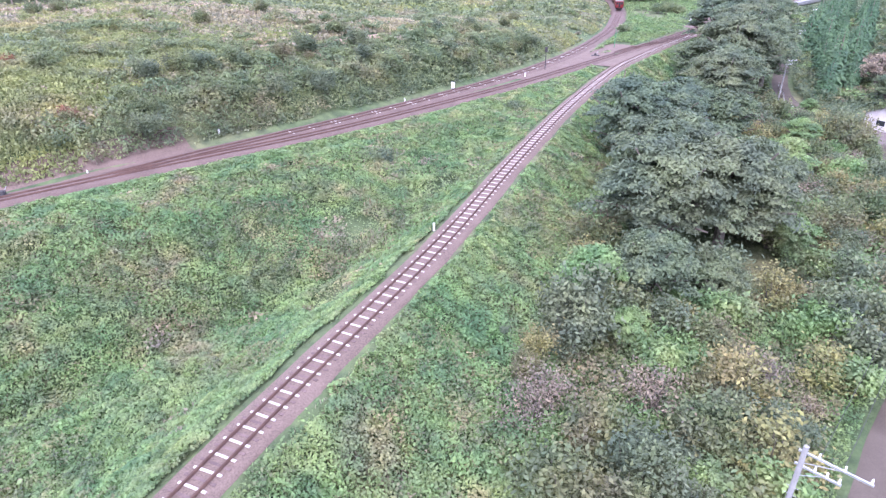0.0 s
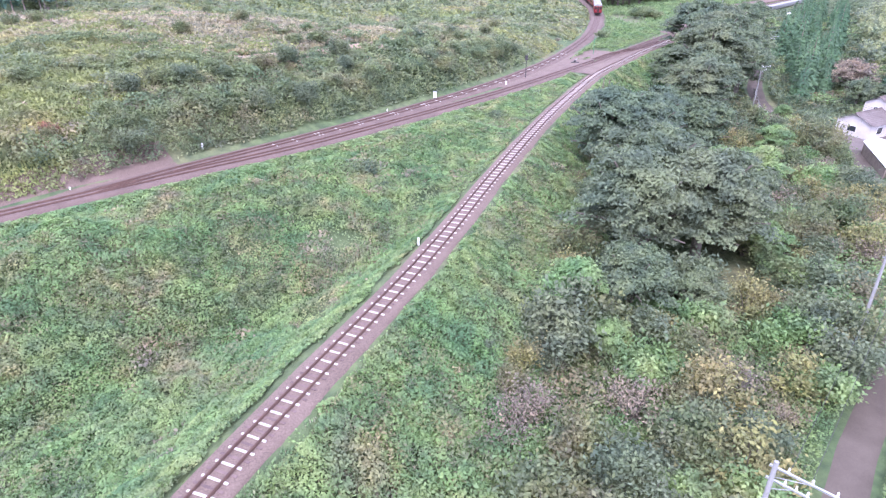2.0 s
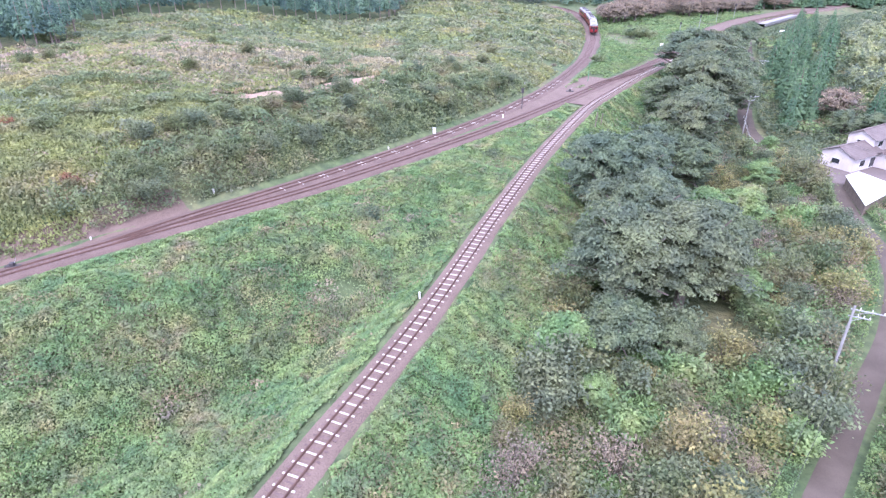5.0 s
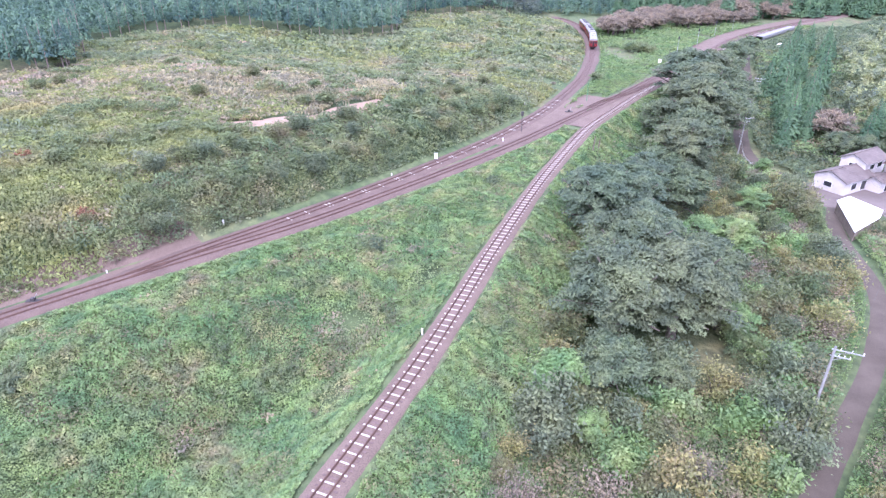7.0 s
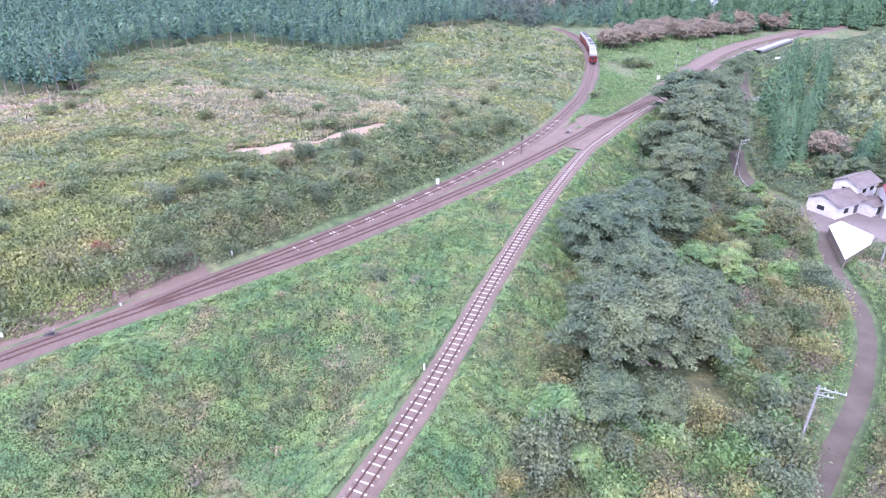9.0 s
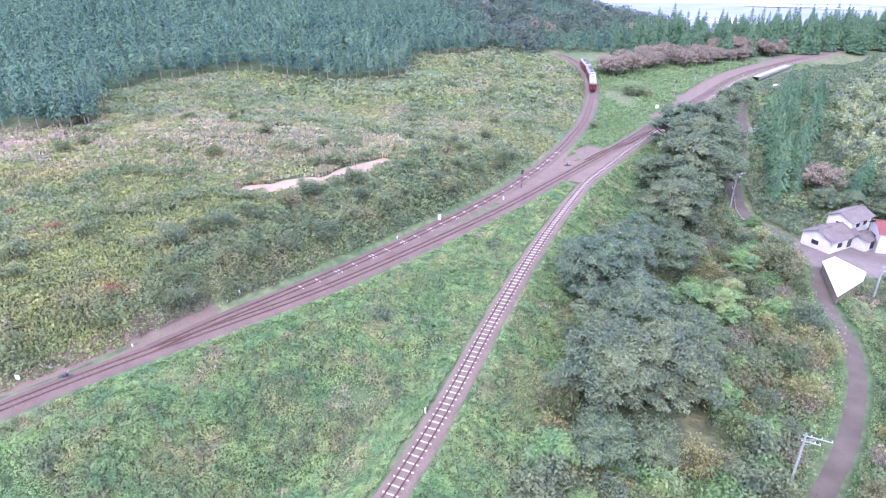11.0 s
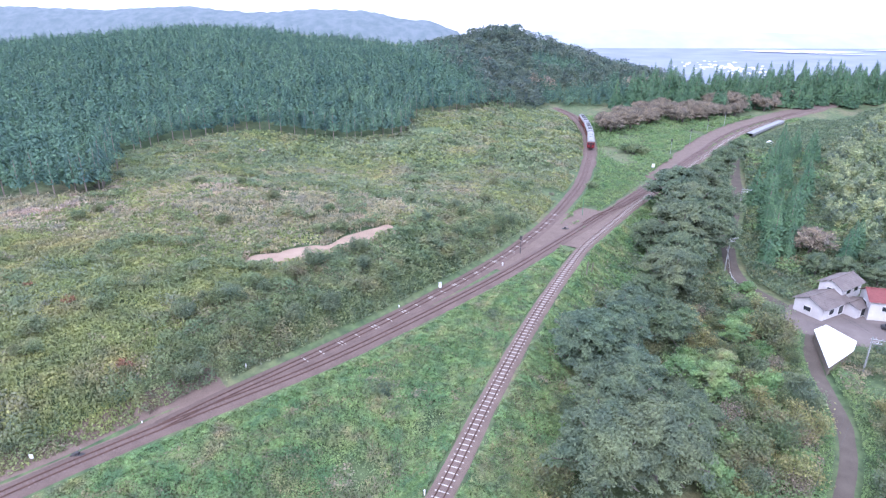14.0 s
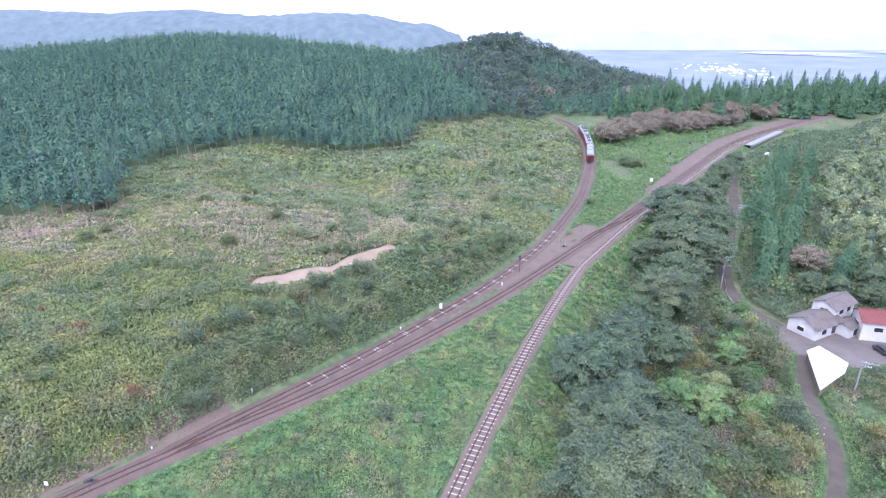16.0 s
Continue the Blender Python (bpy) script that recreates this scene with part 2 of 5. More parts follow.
LINE_A = spline([(-24, -6), (-14.2, 24), (-3.0, 52.4), (5.2, 76.5), (14.8, 102.8), (24.8, 126.6), (30.1, 138.1), (34.6, 145.9), (41.0, 156.3), (46.3, 165.2), (53.0, 175.6), (66.4, 196.0), (83.7, 221.5), (101, 247), (121, 277), (146, 306.5), (191, 348), (260, 408), (460, 560), (1000, 1000)])
LINE_C = spline([(-92, 22), (-66, 43), (-50, 58.6), (-40.1, 67.6), (-28.5, 77.7), (-20.8, 85.2), (-12, 95.0), (-1.6, 107.2), (10.9, 122.8), (27, 145.2), (48.7, 176), (63.3, 198), (80.7, 223.5), (98, 249), (118, 279), (143, 308.5), (188, 350.5), (257, 411), (457, 563), (997, 1003)])
LINE_B = spline([(-42, 66.1), (-36.4, 72.6), (-28.9, 80.9), (-20.4, 90.6), (-11, 102), (-4.7, 110.3), (1.9, 119.2), (9.8, 131), (15.7, 141.3), (22.6, 154.5), (31.3, 175), (40.1, 199), (48.0, 229), (52.2, 249), (55.3, 268), (57.4, 290), (58.2, 312), (56.5, 332), (51, 352)])
ROAD = spline([(2, 2), (16, 18), (30.5, 36.5), (41, 49), (50, 59.5), (57, 69.3), (61.6, 77.5), (64.3, 85), (66.5, 94.8), (70, 105), (75, 113.5)])
ROAD_FAR = spline([(77, 116), (73.5, 125), (70, 134), (70.5, 145), (75, 160), (84, 180), (95, 205), (104, 230), (117, 262)])


def along_exact(line, x, y):
    """Distance to a line, signed (right of its way plus), and the share of the way."""
    x, y = np.ravel(x), np.ravel(y)
    line_c = line[::3] if len(line) > 200 else line
    tan = np.gradient(line_c, axis=0)
    tan /= np.hypot(*tan.T)[:, None]
    near = np.empty(len(x), int)
    for k in range(0, len(x), 20000):
        d = (x[k : k + 20000, None] - line_c[:, 0]) ** 2 + (y[k : k + 20000, None] - line_c[:, 1]) ** 2
        near[k : k + 20000] = d.argmin(1)
    ox, oy = x - line_c[near, 0], y - line_c[near, 1]
    cross = ox * tan[near, 1] - oy * tan[near, 0]
    along_ = ox * tan[near, 0] + oy * tan[near, 1]
    inner = (near > 0) & (near < len(line_c) - 1)
    dist = np.where(inner, np.abs(cross), np.hypot(cross, along_))
    return np.where(cross >= 0, dist, -dist), near / (len(line_c) - 1)


GRID_X, GRID_Y, GRID_STEP = -340.0, -40.0, 1.6
_fields = {}


def along(line, x, y):
    """As along_exact, looked up in a fine table over the plan."""
    x, y = np.ravel(np.asarray(x, float)), np.ravel(np.asarray(y, float))
    key = id(line)
    if key not in _fields:
        tx, ty = np.meshgrid(GRID_X + GRID_STEP * np.arange(430), GRID_Y + GRID_STEP * np.arange(430))
        _fields[key] = along_exact(line, tx, ty)[0].reshape(tx.shape)
    t = _fields[key]
    u, v = np.clip((x - GRID_X) / GRID_STEP, 0, 428.99), np.clip((y - GRID_Y) / GRID_STEP, 0, 428.99)
    i, j = u.astype(int), v.astype(int)
    u, v = u - i, v - j
    d = (t[j, i] * (1 - u) + t[j, i + 1] * u) * (1 - v) + (t[j + 1, i] * (1 - u) + t[j + 1, i + 1] * u) * v
    out = (x < GRID_X) | (x > GRID_X + GRID_STEP * 428) | (y < GRID_Y) | (y > GRID_Y + GRID_STEP * 428)
    if out.any():
        d[out] = along_exact(line, x[out], y[out])[0]
    return d, None


def z_line(x, y):
    """Level of the lines: the near one climbs gently to the throat of the yard."""
    return np.minimum(0.0, -1.4 + 0.0105 * (np.asarray(y, float) - 24))


def z_road(x, y):
    return -8.3 + 5.5 * step01((np.asarray(y, float) - 130) / 120)


EDGE = np.vstack([LINE_C[LINE_C[:, 1] < 65.5], LINE_B[LINE_B[:, 1] < 318], spline([(58, 320), (60, 360), (70, 450), (110, 600), (180, 1200)], 4.0)])


def ground(x, y, bare=True):
    shape = np.shape(x)
    x, y = np.ravel(np.asarray(x, float)), np.ravel(np.asarray(y, float))
    a, _ = along(LINE_A, x, y)
    c, _ = along(LINE_C, x, y)
    e, _ = along(EDGE, x, y)
    za, zc = z_line(x, y), np.minimum(0.0, -0.02 * (75 - y))
    zc = np.maximum(zc, -1.5)
    undul = fbm(x, y, 22, 5) - 0.5
    # hillside beyond the upper lines
    d = np.maximum(-e - 2.6, 0)
    low = 1 - 0.62 * step01((y - 135) / 60) * step01((x + 95) / 60)
    up = 8.6 * (1 - np.exp(-d / 11.0)) * low
    ridge = np.interp(x, [-500, -351, -261, -214, -157, -117, -77, -7, 30, 45, 84, 114, 150], [11, 13, 17.5, 21.5, 19, 14, 12.5, 15, 17, 18, 13, 7, 0])
    beyond = step01((900 - y) / 300)
    shoulder = step01((y - 345) / 130) * beyond
    inland = step01((d - 12) / 45)
    hill = ridge * (step01((y - 185) / 290) * beyond * inland + shoulder * (1 - inland))
    hill = hill + 7 * step01(1.25 - np.hypot((x - 24) / 1.25, y - 520) / 40)
    left = zc + up + 2.4 * step01((d - 30) / 40) * low + hill + 1.6 * undul * step01(d / 14)
    # hollow between the near line and the upper ones
    da, dc = np.maximum(-a - 2.2, 0), np.maximum(c - 2.6, 0)
    da = da * da / (da + 1.6)
    hollow = za - 7.6 * (1 - np.exp(-da / 5.0)) * np.minimum(1, dc / 25) ** 1.9 + 0.8 * undul * step01(da / 6) * step01(dc / 6)
    hollow = hollow * step01(dc / 3) + zc * (1 - step01(dc / 3)) * 1.0
    # bank and valley beyond the near line
    db = np.maximum(a - 2.2, 0)
    db = db * db / (db + 1.6)
    zr = z_road(x, y) + 0.1
    valley = za + (zr - za) * (1 - np.exp(-db / 5.2)) + 1.3 * undul * step01((db - 8) / 10)
    r1, _ = along(ROAD, x, y)
    r2, _ = along(ROAD_FAR, x, y)
    rise = np.maximum(np.minimum(r2, 400) - 10, 0) * step01((y - 128) / 25) + np.maximum(r1 - 22, 0) * 0.25 * step01((100 - y) / 40)
    valley = valley + np.minimum(0.075 * rise, 17) * step01((a - 12) / 25)
    w = 1 - step01((np.minimum(np.abs(r1), np.abs(r2)) - 2.0) / 4.0)
    valley = valley * (1 - w) + (zr - 0.1) * w
    yard = 1 - step01((np.hypot((x - 82) / 1.15, y - 117) - 11) / 7)
    valley = valley * (1 - yard) + (-8.35) * yard
    out = np.where(e < 0, left, np.where(a > 0, valley, np.where(c > 0, hollow, zc + ridge * shoulder)))
    # the land falls away to the plain in the far distance
    far = np.hypot(x, y) + 1.25 * np.clip(x - 50, 0, 110) * step01((y - 330) / 60)
    out = out * (1 - step01((far - 620) / 500)) - 150 * step01((far - 620) / 700)
    return out.reshape(shape)


def gz(x, y):
    return float(ground(np.array([x]), np.array([y]))[0])


def span(a, b, fine0, fine1, gap, grow):
    v = list(np.arange(fine0, fine1 + 0.01, gap))
    g = gap
    while v[-1] < b:
        g *= grow
        v.append(v[-1] + g)
    g = gap
    while v[0] > a:
        g *= grow
        v.insert(0, v[0] - g)
    return np.array(v)


# ground material: soil and litter under the plants, with earth and dry patches
M_GROUND, gnt, gp = nodes_of("ground_cover")
g_big = ramp(gnt, grain(gnt, 0.035, 3), [(0.35, (0.085, 0.135, 0.062)), (0.52, (0.125, 0.165, 0.08)), (0.68, (0.2, 0.19, 0.115))])
g_mid = ramp(gnt, grain(gnt, 0.6, 4), [(0.3, (0.5, 0.55, 0.55)), (0.7, (1.2, 1.15, 1.0))])
gnt.links.new(mixed(gnt, 1.0, g_big, g_mid, "MULTIPLY"), gp.inputs["Base Color"])
gp.inputs["Roughness"].default_value = 0.95
gb = add(gnt, "ShaderNodeBump", Strength=0.8, Distance=0.3)
gnt.links.new(grain(gnt, 2.0, 5), gb.inputs["Height"])
gnt.links.new(gb.outputs[0], gp.inputs["Normal"])

gx, gy = span(-4600, 4600, -95, 125, 1.4, 1.09), span(-900, 4800, 5, 235, 1.4, 1.09)
GX, GY = np.meshgrid(gx, gy)
GZ = ground(GX, GY)
idx = np.arange(GX.size).reshape(GX.shape)
quads = np.stack([idx[:-1, :-1], idx[:-1, 1:], idx[1:, 1:], idx[1:, :-1]], -1).reshape(-1, 4)
land = new("ground", smooth(mesh_np("ground", np.stack([GX, GY, GZ], -1).reshape(-1, 3), quads, M_GROUND)))
tagged(land, "rolling grassy land with embankments, a hollow and wooded hills", "ground", kind="structure")


def ribbon(name, line, half, lift, mat, label, category, level=None, ragged=0.0, crown=0.0, part_of=None):
    """A strip that lies on the land along a line, with uneven edges."""
    tan = np.gradient(line, axis=0)
    tan /= np.hypot(*tan.T)[:, None]
    nor = np.stack([tan[:, 1], -tan[:, 0]], 1)
    n = len(line)
    cols = []
    for f in (-1.0, -0.72, -0.3, 0.3, 0.72, 1.0):
        w = half * (1 + (ragged * (vnoise(np.arange(n), np.full(n, f * 9), 4.0, 3) - 0.4) if abs(f) == 1 else 0))
        q = line + nor * (f * w)[:, None] if np.ndim(w) else line + nor * (f * w)
        z = (level(line[:, 0], line[:, 1]) if level else ground(q[:, 0], q[:, 1])) + lift + crown * (1 - abs(f) ** 3) - (0.55 if abs(f) == 1 and crown else 0.03 if abs(f) == 1 else 0)
        cols.append(np.c_[q, z])
    k = len(cols)
    v = np.stack(cols, 1).reshape(-1, 3)
    i = np.arange(n * k).reshape(n, k)
    f = np.stack([i[:-1, :-1], i[:-1, 1:], i[1:, 1:], i[1:, :-1]], -1).reshape(-1, 4)
    ob = new(name, smooth(mesh_np(name, v, f, mat)))
    return tagged(ob, label, category, kind="structure")


def zc_line(x, y):
    return np.maximum(np.minimum(0.0, -0.02 * (75 - np.asarray(y, float))), -1.5)


def zb_line(x, y):
    return zc_line(x, y) + 0.01 + 0.008 * np.maximum(0, np.asarray(y, float) - 175)


ribbon("ballast", LINE_A, 2.05, 0.05, M_BALLAST, "reddish grey stone ballast under a single railway line", "ballast", z_line, 0.35, 0.22)
ribbon("ballast", LINE_C, 2.4, 0.05, M_BALLAST_DARK, "rust-stained stone ballast under the station line", "ballast", zc_line, 0.35, 0.2)
ribbon("ballast", LINE_B, 2.6, 0.045, M_BALLAST_DARK, "rust-stained stone ballast under the climbing line", "ballast", zb_line, 0.35, 0.18)
ribbon("gravel", spline([(-72, 42.5), (-60, 53.5), (-50, 63), (-42, 71.5), (-37, 77.5)]), 2.5, 0.06, M_BALLAST, "pinkish bare earth beside the tail track", "bare earth", ragged=0.7)
ribbon("road", ROAD, 1.2, 0.05, M_ASPHALT, "narrow worn asphalt lane through the valley", "road", ragged=0.25)
ribbon("road", ROAD_FAR, 1.7, 0.06, M_ASPHALT, "narrow asphalt lane climbing past the wood", "road", ragged=0.2)

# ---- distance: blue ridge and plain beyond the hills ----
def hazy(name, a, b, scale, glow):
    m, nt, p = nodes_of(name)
    # distance haze goes into the base colour, and the same colour glows
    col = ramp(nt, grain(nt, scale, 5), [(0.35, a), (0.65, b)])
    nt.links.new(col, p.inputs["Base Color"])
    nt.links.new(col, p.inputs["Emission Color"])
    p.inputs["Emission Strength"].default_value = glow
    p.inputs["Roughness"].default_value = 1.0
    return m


def backdrop_strip(name, xs, depth, top, base, mat, label):
    """A long low hill in the far distance, with a wooded, uneven crest."""
    rows = []
    for k, f in enumerate((0.0, 0.35, 0.7, 0.9, 1.0, 1.1)):
        h = base + (top - base) * math.sin(min(f, 1.0) * math.pi / 2) - (30 if f > 1 else 0)
        y = depth + f * 260 + 0 * xs
        rows.append(np.c_[xs, y, h + 6 * (fbm(xs, y, 60, 31, 4) - 0.5) * f + 4 * (vnoise(xs, y, 9, 7) - 0.5) * f])
    v = np.concatenate(rows)
    n = len(xs)
    i = np.arange(len(v)).reshape(6, n)
    f = np.stack([i[:-1, :-1], i[:-1, 1:], i[1:, 1:], i[1:, :-1]], -1).reshape(-1, 4)
    return tagged(new(name, mesh_np(name, v, f, mat)), label, "backdrop", kind="structure")


# ridge and plain take their blue from painted haze
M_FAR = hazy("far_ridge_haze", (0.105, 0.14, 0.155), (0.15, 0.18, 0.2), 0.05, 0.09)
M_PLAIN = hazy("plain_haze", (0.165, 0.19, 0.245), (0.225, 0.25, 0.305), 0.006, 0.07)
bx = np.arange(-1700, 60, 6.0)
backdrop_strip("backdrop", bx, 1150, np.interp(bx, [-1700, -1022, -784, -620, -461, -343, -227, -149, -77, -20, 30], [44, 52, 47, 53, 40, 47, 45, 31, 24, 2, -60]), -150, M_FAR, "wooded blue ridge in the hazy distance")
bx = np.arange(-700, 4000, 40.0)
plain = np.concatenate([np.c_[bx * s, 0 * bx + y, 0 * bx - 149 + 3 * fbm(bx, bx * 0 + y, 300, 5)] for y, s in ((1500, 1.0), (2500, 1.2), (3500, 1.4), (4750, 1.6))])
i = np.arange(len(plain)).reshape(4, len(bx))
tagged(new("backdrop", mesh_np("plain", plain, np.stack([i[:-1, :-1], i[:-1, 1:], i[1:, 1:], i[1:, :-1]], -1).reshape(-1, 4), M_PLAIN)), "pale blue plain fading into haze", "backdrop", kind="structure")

# pale glowing strip added on the horizon, painted as the fade into haze
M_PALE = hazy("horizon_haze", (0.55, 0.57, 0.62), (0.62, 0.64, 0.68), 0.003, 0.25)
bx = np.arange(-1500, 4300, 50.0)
backdrop_strip("backdrop", bx, 4380, -62 + 26 * fbm(bx, 0 * bx, 900, 9, 3), -148, M_PALE, "pale strip of painted haze along the horizon")
# farther hills, blued and made to glow as painted haze
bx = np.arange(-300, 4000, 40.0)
backdrop_strip("backdrop", bx, 3300, -98 + 50 * fbm(bx, 0 * bx, 900, 12, 3), -150, hazy("far_hill_haze", (0.29, 0.32, 0.385), (0.36, 0.39, 0.455), 0.004, 0.14), "low hills beyond the plain, blue with painted haze")

# a town and pale fields on the plain
rng = np.random.default_rng(7)
V, F = [], []
for k in range(80):
    x, y = rng.normal(905, 62), rng.normal(2260, 130)
    w, l, h = rng.uniform(2, 6), rng.uniform(3, 7), rng.uniform(3, 7)
    q = np.array([(sx * w, sy * l, z) for z in (0, h) for sx, sy in ((-1, -1), (1, -1), (1, 1), (-1, 1))]) + (x, y, -150)
    V.append(q)
    F.append(np.array([(0, 1, 5, 4), (1, 2, 6, 5), (2, 3, 7, 6), (3, 0, 4, 7), (4, 5, 6, 7)]) + 8 * k)
# haze painted over houses and fields: a pale colour that glows
M_PALE_HAZE = hazy("pale_haze_glow", (0.5, 0.52, 0.57), (0.6, 0.61, 0.65), 0.01, 0.16)
tagged(new("town", mesh_np("town", np.concatenate(V), np.concatenate(F), M_PALE_HAZE)), "houses of a distant town on the plain, paled by painted haze", "town", kind="stuff")
for x0, x1, y, deep in ((1270, 1800, 3060, 75), (1850, 2150, 3130, 40), (1500, 1780, 2890, 22)):
    bx = np.linspace(x0, x1, 40)
    w = deep * np.sin(np.linspace(0.05, 3.09, 40)) * (0.5 + fbm(bx, 0 * bx, 90, 8))
    v = np.concatenate([np.c_[bx, y - 0.15 * (bx - x0) + k * w, 0 * bx - 143] for k in (-1, 1)])
    i = np.arange(80).reshape(2, 40)
    tagged(new("backdrop", mesh_np("pale_fields", v, np.stack([i[:-1, :-1], i[:-1, 1:], i[1:, 1:], i[1:, :-1]], -1).reshape(-1, 4), M_PALE_HAZE)), "pale open fields on the plain in the haze", "backdrop", kind="structure")


# ---- foliage ----
def leaves(cent, size, up=0.6, slim=0.6, rng=rng, face=None):
    """Pointed leaves (two triangles each) about the given places; up: how far they face the sky."""
    n = len(cent)
    nrm = rng.normal(size=(n, 3))
    nrm /= np.linalg.norm(nrm, axis=1)[:, None]
    nrm = nrm * (1 - up) + (np.array([0, 0, 1.0]) if face is None else face) * up
    nrm /= np.linalg.norm(nrm, axis=1)[:, None]
    t = rng.normal(size=(n, 3))
    u = np.cross(nrm, t)
    u /= np.linalg.norm(u, axis=1)[:, None]
    v = np.cross(nrm, u)
    s = np.asarray(size, float).reshape(-1, 1) * np.ones((n, 1))
    droop = nrm * s * 0.18
    V = np.stack([cent - u * s - droop, cent - v * s * slim, cent + u * s - droop, cent + v * s * slim], 1).reshape(-1, 3)
    return V, np.arange(4 * n).reshape(-1, 4)


def blades(cent, size, lean=0.6, slim=0.09, rng=rng):
    """Arching grass blades that stand up from their foot."""
    n = len(cent)
    az = rng.uniform(0, 2 * np.pi, n)
    d = np.stack([np.cos(az), np.sin(az), 0 * az], 1)
    w = np.stack([-np.sin(az), np.cos(az), 0 * az], 1)
    s = np.asarray(size, float).reshape(-1, 1) * np.ones((n, 1))
    k = lean * rng.uniform(0.4, 1.3, (n, 1))
    mid = cent + d * s * k * 0.4 + np.array([0, 0, 1.0]) * s * 0.75
    tip = cent + d * s * k * 1.1 + np.array([0, 0, 1.0]) * s * (1.0 - 0.3 * k)
    V = np.stack([cent - w * s * slim, cent + w * s * slim, mid + w * s * slim, tip, mid - w * s * slim], 1)
    q = np.stack([V[:, 0], V[:, 1], V[:, 2], V[:, 4]], 1).reshape(-1, 3)
    t = np.stack([V[:, 4], V[:, 2], (V[:, 3] * 0.98 + V[:, 2] * 0.02), V[:, 3]], 1).reshape(-1, 3)
    return np.concatenate([q, t]), np.arange(8 * n).reshape(-1, 4)


def join(*sets):
    V, F, o = [], [], 0
    for v, f in sets:
        V.append(v), F.append(f + o)
        o += len(v)
    return np.concatenate(V), np.concatenate(F)


GRAVEL = spline([(27.4, 138.5), (33, 147.8), (40.3, 159.8), (50.5, 176.2), (64, 196.8)])
GRAVEL_MID = spline([(8, 124), (15, 134), (21, 143), (29, 156), (38, 169.5)])
YARD_LINE = spline([(66.5, 203.5), (83, 230), (102, 262), (124, 293), (150, 321), (185, 353), (230, 390)])


def bare(x, y):
    """Gravel between the lines, and the deep shade under the big trees."""
    n = vnoise(x, y, 1.8, 48)
    out = np.zeros(len(x), bool)
    for line, w in ((GRAVEL, 2.3), (GRAVEL_MID, 1.9 - 1.2 * (vnoise(x, y, 6, 49) > 0.6)), (YARD_LINE, 3.4)):
        k = (y > line[0, 1] - 3) & (y < line[-1, 1] + 3) & (x > line[0, 0] - 9) & (x < line[-1, 0] + 9)
        if k.any():
            out[k] = out[k] | (np.abs(along(line, x[k], y[k])[0]) < (w + 1.4 * n)[k])
    for cx, cy, r in ((20, 62, 5.2), (28, 64.5, 5.4), (24, 73, 5.0), (14.6, 58.5, 2.6), (30.5, 58, 2.8)):
        out |= np.hypot(x - cx, y - cy) < r + 1.2 * n
    return out


def field(n_per, y0, y1, keep):
    """Random plan points in the seen wedge between two distances, thinned by keep(x, y)."""
    w = 0.92 * y1 + 40
    n = int(n_per * 2 * w * (y1 - y0))
    x, y = rng.uniform(-w, w, n), rng.uniform(y0, y1, n)
    ok = np.abs(x) < 0.88 * y + 26
    x, y = x[ok], y[ok]
    a, _ = along(LINE_A, x, y)
    c, _ = along(LINE_C, x, y)
    e, _ = along(EDGE, x, y)
    ok = keep(x, y, a, c, e) & ~bare(x, y)
    return x[ok], y[ok], a[ok], c[ok], e[ok]


def earth(x, y):
    """The bare track on the plateau: about 1 on it, 0 off it."""
    t = np.clip(((x + 41) * 23 + (y - 108) * 22) / (23**2 + 22**2), 0, 1.05)
    return step01(1.5 - np.hypot(x + 41 - 23 * t, y - 108 - 22 * t + 1.2 * np.sin(3 * t)) / (1.0 + 2.4 * vnoise(x, y, 3.6, 2)))


FEDGE = spline([(-300, 95), (-190, 112), (-130, 132), (-113, 136), (-99, 140), (-91, 144), (-92, 152), (-99, 166), (-106, 182), (-95, 207), (-78, 226), (-50, 233), (-37, 241), (-24, 246), (-22, 262), (-21, 280), (2, 290), (17, 311), (40, 328), (52, 356), (84, 358), (110, 372), (160, 400), (240, 440)], 2.0)


def forest_side(x, y):
    return along(FEDGE, x, y)[0]


